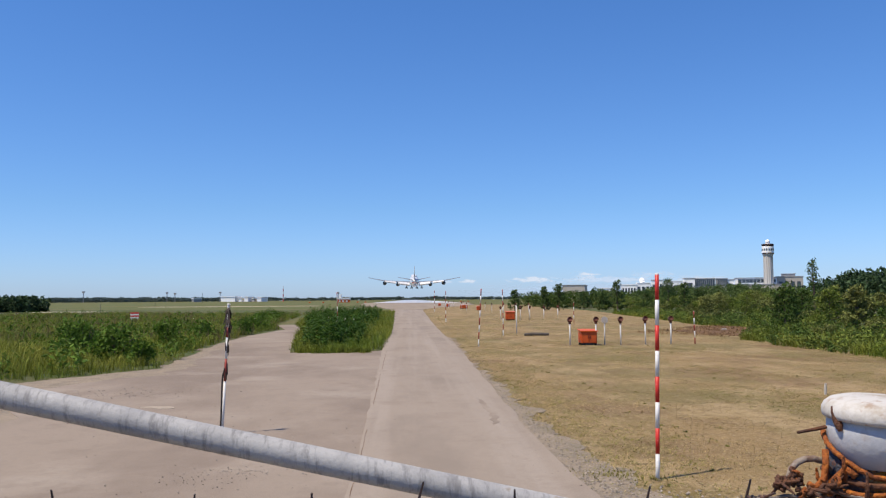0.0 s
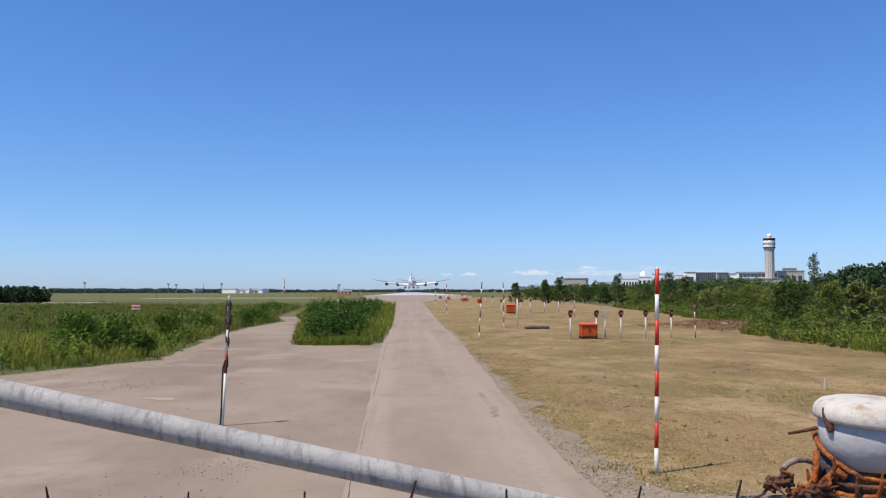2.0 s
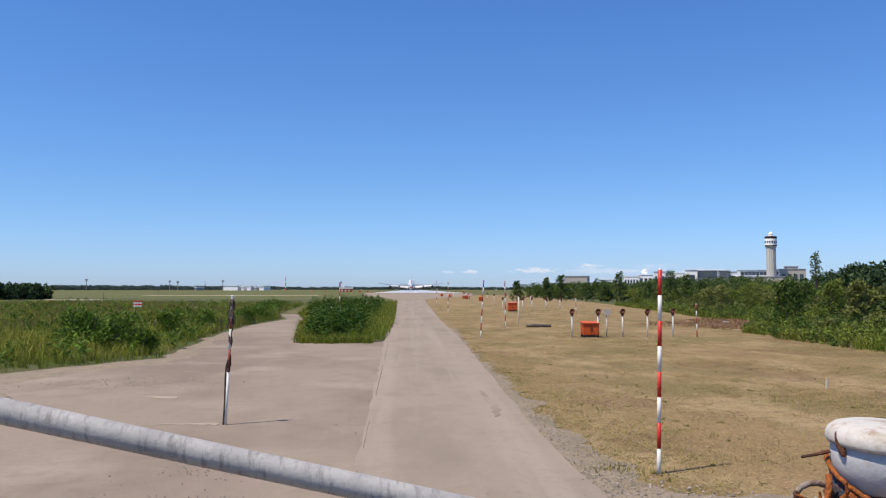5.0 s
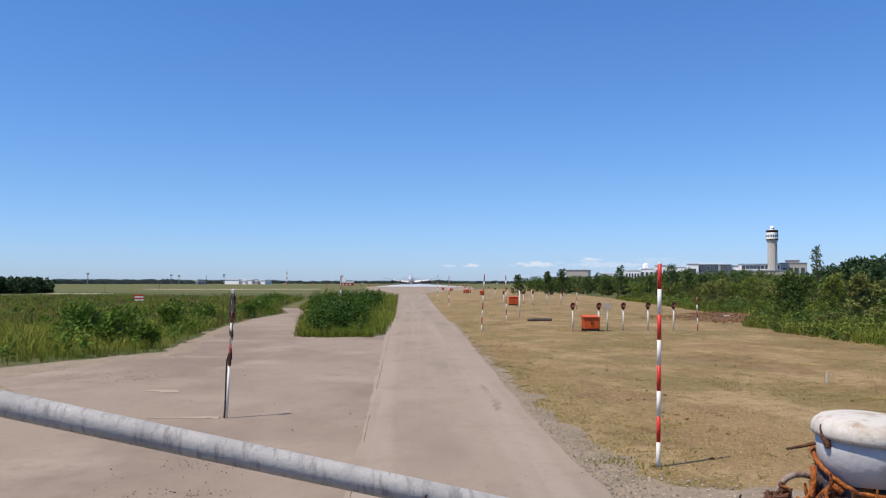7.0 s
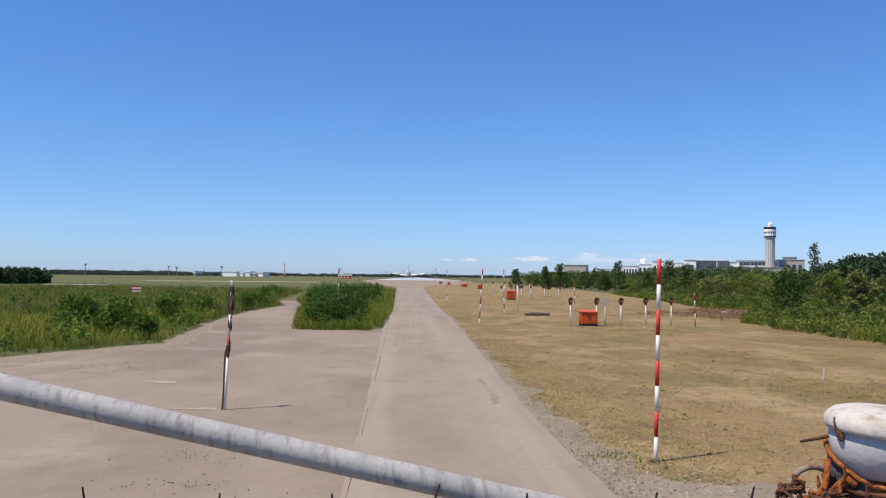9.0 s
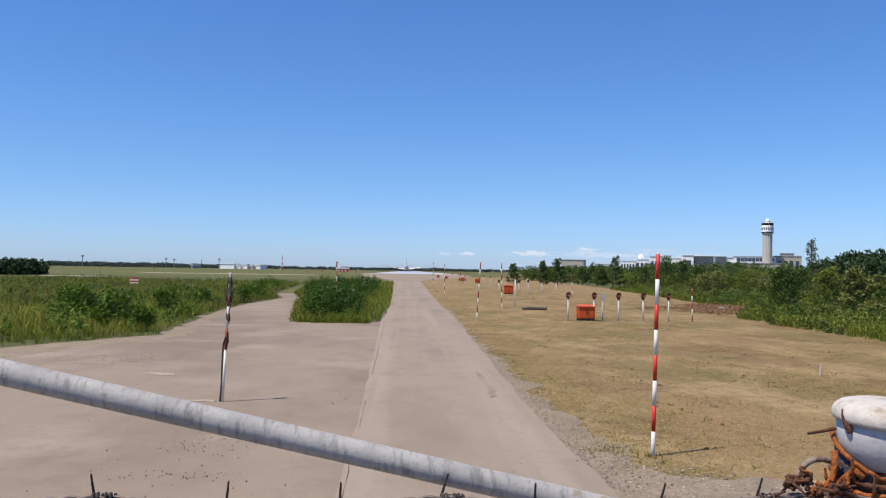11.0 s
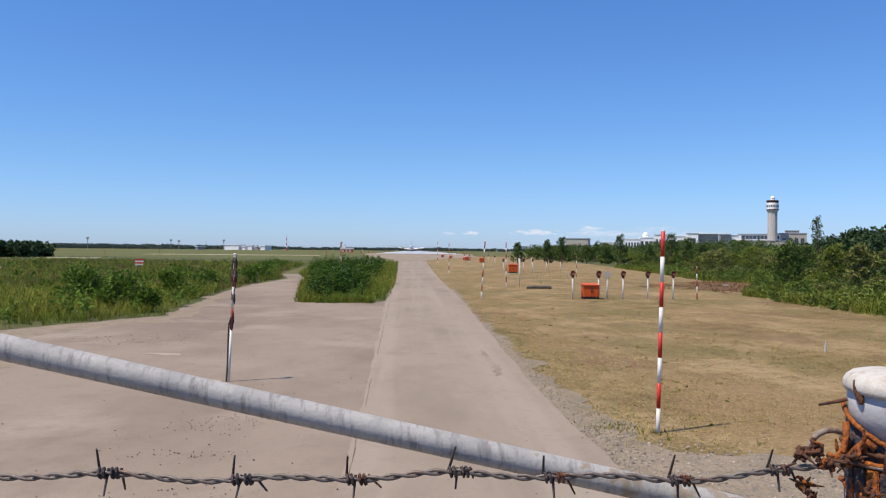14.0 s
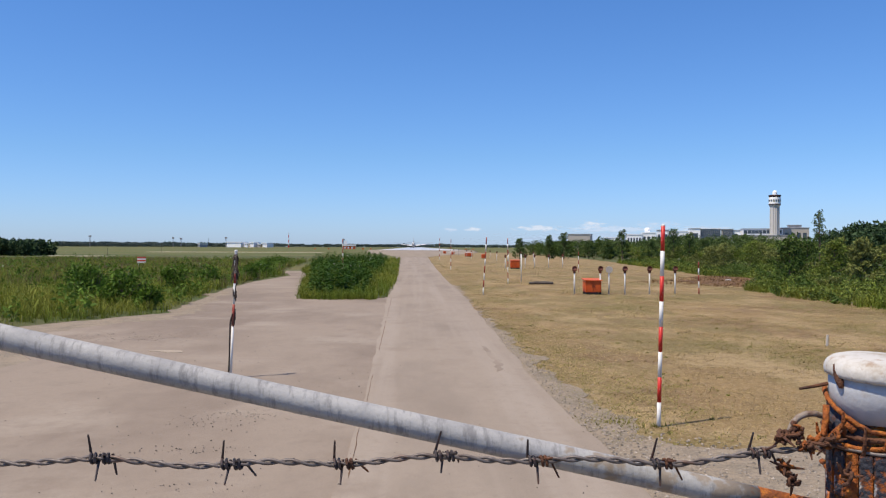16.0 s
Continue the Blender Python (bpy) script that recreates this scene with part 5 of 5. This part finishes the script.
def fence():
    wire = thing("barbed_wire", 0, 0, 0, "twisted grey barbed wire with rusty barbs strung to the post", "barbed wire")
    wire["kind"] = ""
    for ph in (0, math.pi):
        strand(bm := bmesh.new(), -1.3, 0.385, ph)
        part("strand", bm, M_WIRE, wire, smooth=True)
    for k, (x, tilt) in enumerate([(-0.345, 0.0), (-0.241, 0.0), (-0.135, 0.006), (-0.043, 0.006), (0.040, -0.002), (0.118, 0.0), (0.222, 0.001), (0.305, 0.004), (-0.45, 0.002), (-0.55, 0.004), (-0.66, 0)]):
        barb_at(x, tilt, 11 + k, wire, M_RUST if k == 0 else None)
    # brace pipe
    pipe = thing("brace_pipe", 0, 0, 0, "sloping galvanised steel pipe, pitted and rust-stained towards the post", "pipe")
    A, B = Vector((-0.5, PIPE_Y, PIPE_ZA)), Vector((0.3, PIPE_Y, PIPE_ZB))
    d = (B - A)
    P = lambda s: A + d * s
    tube(bm := bmesh.new(), [P(s) for s in np.linspace(-1.0, 1.02, 40)], 0.01085, 28)
    part("tube", bm, M_ZINC, pipe, smooth=True)
    tube(bm := bmesh.new(), [P(s) for s in np.linspace(1.0201, 1.20, 8)], 0.0108, 24)
    part("rusted_end", bm, M_RUST, pipe, "orange rusted end of the pipe", True)
    # round post with its cap
    post = thing("gate_post", POST_X, POST_Y, 0, "round galvanised gate post with a dented cap, orange with rust below", "post")
    lathe(bm := bmesh.new(), [(0.0406, 1.262), (0.0406, 1.285), (0.0405, 1.303)], 48)
    part("tube", bm, M_POST, post, smooth=True)
    # dark navy sleeve with orange stains and a slanting upper edge
    lathe(bm := bmesh.new(), [(0.0416, 1.243), (0.0414, 1.2622)], 48)
    for v in bm.verts:
        if v.co.z > 1.25:
            a = math.degrees(math.atan2(v.co.y, v.co.x)) % 360
            v.co.z = 1.285 if a < 150 else 1.285 - 0.028 * min(1.0, (a - 150) / 82) - 0.004 * max(0.0, min(1.0, (a - 232) / 60))
    part("stained_tube", bm, M_STAINED, post, "dark navy rust-stained length of the post", True)
    lathe(bm := bmesh.new(), [(0.0422, -0.05), (0.0422, 0.5), (0.0422, 1.0), (0.0423, 1.2432)], 48)
    part("rusted_tube", bm, M_NAVYSTEEL, post, "dark navy lower length with orange rust", True)
    cap_m = Matrix.Translation((0, 0, 1.288)) @ Matrix.Rotation(radians(3), 4, "X") @ Matrix.Rotation(radians(2), 4, "Y")
    lathe(bm := bmesh.new(), [(0.0400, 0.0095), (0.0440, 0.0095), (0.0450, 0.0125), (0.0448, 0.0165), (0.0430, 0.0205), (0.0390, 0.0238), (0.031, 0.0262), (0.02, 0.0276), (0.008, 0.028)], 48, cap_m)
    cap = part("cap", bm, M_CAP, post, "pale domed cap with a rust run", True)
    bm = bmesh.new()
    tube(bm, [cap_m @ Vector((0.0422 * math.cos(a), 0.0422 * math.sin(a), z)) for a, z in ((radians(184), 0.0195), (radians(187), 0.0160), (radians(191), 0.010), (radians(195), 0.005), (radians(197), 0.001))], [0.0016, 0.0030, 0.0036, 0.0032, 0.0018], 12)
    part("rust_run", bm, M_DARKRUST, cap)
    # rusty lashings round the post
    def ring(z0, z1, a0, a1, rad, r, material, name="lashing", wob=0.0):
        n = 40
        pts = []
        for k in range(n + 1):
            s = k / n
            a = radians(a0 + (a1 - a0) * s)
            pts.append(((rad + wob * math.sin(k * 1.7)) * math.cos(a), (rad + wob * math.cos(k * 2.3)) * math.sin(a), z0 + (z1 - z0) * s + wob * math.sin(k * 0.9)))
        part(name, tube(bmesh.new(), pts, r, 8), material, post, smooth=True)
    ring(1.287, 1.257, 150, 232, 0.0432, 0.0021, M_RUST, wob=0.0003)
    ring(1.257, 1.252, 232, 400, 0.0432, 0.0021, M_RUST, wob=0.0004)
    ring(1.2525, 1.2475, 140, 420, 0.0440, 0.0024, M_DARKRUST, wob=0.0008)
    ring(1.240, 1.250, 130, 430, 0.0445, 0.0022, M_RUST, wob=0.0008)
    ring(1.233, 1.228, 140, 420, 0.0442, 0.0022, M_DARKRUST, wob=0.001)
    ring(1.219, 1.224, 150, 400, 0.0442, 0.0024, M_RUST, wob=0.001)
    ring(1.2415, 1.2395, 120, 300, 0.0455, 0.0016, M_WIRE, wob=0.0003)
    # stray wire end
    tube(bm := bmesh.new(), [(-0.040, 0.012, 1.2895), (-0.050, 0.008, 1.2885), (-0.068, 0.004, 1.2865)], [0.0018, 0.0016, 0.0012], 7)
    part("wire_end", bm, M_DARKRUST, post)
    # bent staple and its loops
    tube(bm := bmesh.new(), [(-0.040, 0.006, 1.246), (-0.043, 0.002, 1.256), (-0.049, 0.000, 1.2635), (-0.058, -0.002, 1.2662), (-0.066, -0.003, 1.2660), (-0.073, -0.004, 1.2635), (-0.078, -0.005, 1.259), (-0.081, -0.005, 1.251), (-0.083, -0.005, 1.242)], 0.0027, 10)
    part("staple", bm, M_DULL, post, "bent galvanised staple", True)
    tube(bm := bmesh.new(), [(-0.050, -0.006, 1.274), (-0.052, -0.010, 1.264), (-0.055, -0.012, 1.252), (-0.062, -0.012, 1.245), (-0.068, -0.012, 1.248)], 0.0028, 8)
    part("hook", bm, M_RUST, post, "orange rusted hook", True)
    tube(bm := bmesh.new(), [(-0.036, -0.026, 1.256), (-0.042, -0.022, 1.262), (-0.046, -0.016, 1.254), (-0.052, -0.014, 1.246)], 0.0030, 8)
    part("hook", bm, M_RUST, post, "orange rusted hook", True)
    for k in range(5):
        a = radians(186 + 14 * k)
        box(bm := bmesh.new(), -0.0052, 0.0052, -0.0015, 0.0015, 1.200, 1.238, 0.0008)
        pl = part("clamp_plate", bm, (M_NAVYSTEEL, M_RUST)[k == 2], post, "rusted clamp strip")
        pl.matrix_basis = Matrix.Rotation(a + math.pi / 2, 4, "Z") @ Matrix.Translation((0, -0.0455, 0))
    for k in range(8):
        a = radians(165 + 20 * k)
        z = 1.236 + 0.008 * (k % 3)
        tube(bm := bmesh.new(), [(0.0445 * math.cos(a), 0.0445 * math.sin(a), z), (0.050 * math.cos(a + 0.05), 0.050 * math.sin(a + 0.05), z + 0.012), (0.051 * math.cos(a + 0.06), 0.051 * math.sin(a + 0.06), z + 0.020 + 0.006 * (k % 2))], [0.0020, 0.0017, 0.0008], 6)
        part("barb", bm, (M_RUST, M_DARKRUST)[k % 2], post)
    # tangles of old wire hanging beside the post
    def tangle(cx, cy, cz, spread, n, seed, label):
        g = random.Random(seed)
        t = thing("wire_tangle", cx, cy, cz, label, "wire")
        for j in range(4):
            q = Vector((g.uniform(-1, 1), g.uniform(-1, 0.3), g.uniform(-1, 1))).normalized()
            tube(bm := bmesh.new(), [q * spread * 0.3, q * spread * 1.2, q * spread * 1.9], [0.0014, 0.0012, 0.0006], 6)
            part("barb", bm, M_DARKRUST, t)
        for j in range(n):
            p = Vector((g.uniform(-1, 1), g.uniform(-1, 1), g.uniform(-1, 1))) * spread * 0.5
            v = Vector((g.uniform(-1, 1), g.uniform(-1, 1), g.uniform(-1, 1))).normalized()
            pts = []
            for k in range(16):
                pts.append(tuple(p))
                v = (v + Vector((g.uniform(-1, 1), g.uniform(-1, 1), g.uniform(-1, 1))) * 0.95 - p * (0.9 / spread) * 0.6).normalized()
                p = p + v * spread * 0.22
            r = g.uniform(0.0010, 0.0018)
            part("strand", tube(bmesh.new(), pts, [r] * 15 + [r * 0.5], 6), g.choice((M_DARKRUST, M_DARKRUST, M_RUST)), t, smooth=True)
        return t
    tangle(0.342, 0.803, 1.253, 0.0085, 7, 3, "dark rusty knot of old wire on the staple")
    tangle(0.329, 0.800, 1.250, 0.0075, 6, 8, "small dark rusty knot of old wire")
    tangle(0.350, 0.798, 1.245, 0.008, 5, 9, "rusty wire loops beside the post")
    tangle(0.366, 0.795, 1.246, 0.008, 5, 15, "orange rusty wire loops against the post")
    tangle(0.331, 0.800, 1.224, 0.008, 5, 21, "dark rusty barb knot hanging below the wire")
    tangle(0.337, 0.798, 1.213, 0.007, 5, 40, "dark rusty barb hanging below the wire")
    tangle(0.372, 0.782, 1.220, 0.008, 4, 33, "rusty wire twisted along the clamp")


def stones():
    verts, faces = [], []
    def stone(x, y, z, s):
        i = len(verts)
        q = [rng.uniform(0.6, 1.2) * s for _ in range(6)]
        verts.extend([(x + q[0], y, z), (x, y + q[1], z), (x - q[2], y, z), (x, y - q[3], z), (x, y, z + q[4] * 0.8), (x, y, z - q[5] * 0.4)])
        for a, b in ((0, 1), (1, 2), (2, 3), (3, 0)):
            faces.append((i + a, i + b, i + 4))
            faces.append((i + b, i + a, i + 5))
    for x, y in scatter([(1.3, 3.5), (1.32, 6.6), (2.6, 5.7), (5, 5.4), (5, 3.5)], 2600):
        stone(x, y, 0.012, rng.uniform(0.004, 0.016))
    for k in range(900):
        y = 5.5 + 14 * rng.uniform() ** 1.5
        stone(1.33 + abs(rng.normal(0, 0.18)) - 0.03, y, 0.018, rng.uniform(0.004, 0.012))
    for x, y in scatter([(-5.0, 10.6), (-5.6, 11.8), (-6.7, 13.8), (-9, 12), (-8, 9), (-5.4, 8)], 700):
        stone(x, y, 0.014, rng.uniform(0.006, 0.018))
    for x, y in scatter([(-3.2, 5.2), (-3.6, 13), (1.2, 13), (1.2, 5.2)], 130):
        stone(x, y, 0.022, rng.uniform(0.004, 0.011))
    for k in range(120):
        stone(-1.35 + rng.normal(0, 0.22), 6.9 + rng.normal(0, 0.10), 0.02, rng.uniform(0.003, 0.009))
    for k in range(160):
        stone(-4.2 + rng.normal(0, 0.7), 12.8 + rng.normal(0, 0.45), 0.02, rng.uniform(0.005, 0.014))
    dark_v, dark_f = [], []
    keep_v, keep_f, verts, faces = verts, faces, dark_v, dark_f
    for cx, cy, sx, sy, n in ((-1.55, 6.6, 0.25, 0.12, 60), (-1.5, 5.7, 0.22, 0.07, 60), (-1.4, 4.85, 0.35, 0.10, 40), (-0.9, 5.6, 0.5, 0.5, 30), (-4.4, 12.6, 0.9, 0.35, 120), (-2.2, 9.0, 0.9, 1.2, 50), (0.75, 5.6, 0.4, 0.9, 30)):
        for k in range(n):
            stone(cx + rng.normal(0, sx), cy + rng.normal(0, sy), 0.022, rng.uniform(0.002, 0.008))
    tagged(raw("dark_grit", verts, faces, M_GRIT), "grit and crumbs strewn on the asphalt, their shade put into the colour", "grit", kind="stuff")
    verts, faces = keep_v, keep_f
    tagged(raw("loose_stones", verts, faces, M_STONE), "loose grey stones and grit on the asphalt and shoulder", "stones", kind="stuff")
    # crack along the joint of the two asphalts
    bm = bmesh.new()
    for y0, y1, wide in ((5.0, 6.6, 0.003), (7.4, 9.0, 0.003), (11.0, 15.5, 0.006), (16.5, 22.0, 0.006)):
        n = int((y1 - y0) / 0.12)
        row = []
        for k in range(n + 1):
            y = y0 + (y1 - y0) * k / n
            x = -0.375 - 0.0125 * (y - 5) + 0.020 * noise.noise((y * 1.7, 3, 0)) + 0.008 * noise.noise((y * 9, 5, 0))
            w = wide * (0.35 + abs(noise.noise((y * 3, 8, 1))) * 1.6) * (0.15 if k in (0, n) else 1)
            row.append([bm.verts.new((x - w, y, 0.0240)), bm.verts.new((x + w, y, 0.0240))])
        for p, q in zip(row, row[1:]):
            bm.faces.new((p[0], p[1], q[1], q[0]))
    tagged(part("asphalt_crack", bm, M_SOIL), "dark open joint between the two asphalts", "crack", kind="structure")
    sheet("tyre_scuff", [(0.97, 9.2), (1.06, 9.3), (1.02, 11.3), (0.96, 11.6)], 0.0245, M_PATCH, "dark scuffed strip on the asphalt", "stain", 0.1, 0.04)
    sheet("pale_patch", [(-3.42, 10.93), (-3.15, 10.84), (-2.95, 10.93), (-2.98, 11.05), (-3.25, 11.12)], 0.0225, M_PALE, "pale worn patch on the forecourt", "stain", 0.05, 0.09)
    sheet("pale_streak", [(-2.75, 8.80), (-2.35, 8.77), (-1.97, 8.74), (-2.0, 8.86), (-2.4, 8.87)], 0.0225, M_PALE, "pale dusty streak on the forecourt", "stain", 0.05, 0.06)


poles()
lights()
far_buildings()
clouds()
stones()
fence()
AIRLINER = aircraft()


def motions():
    rows = []
    for t, x, y, z, nose in [(0, 3.6, 592, 9.3, 3.5), (1.5, 1.5, 682, 5.3, 3.6), (3.0, 0.7, 742, 3.4, 4.2), (4.2, 0.2, 796, 1.9, 4.6), (5.4, -0.5, 856, 0.15, 4.6), (6.3, -1.2, 904, 0.05, 4.0), (8.0, -2.6, 995, 0.05, 1.5), (9.0, -2.6, 1046, 0.05, 0.3), (11.3, -2.4, 1158, 0.05, 0), (13.5, -2.0, 1262, 0.05, 0), (16.0, -1.5, 1372, 0.05, 0)]:
        rows.append((t, pose(x, y, z, nose, 0, 0)))
    walk(AIRLINER, rows)


motions()
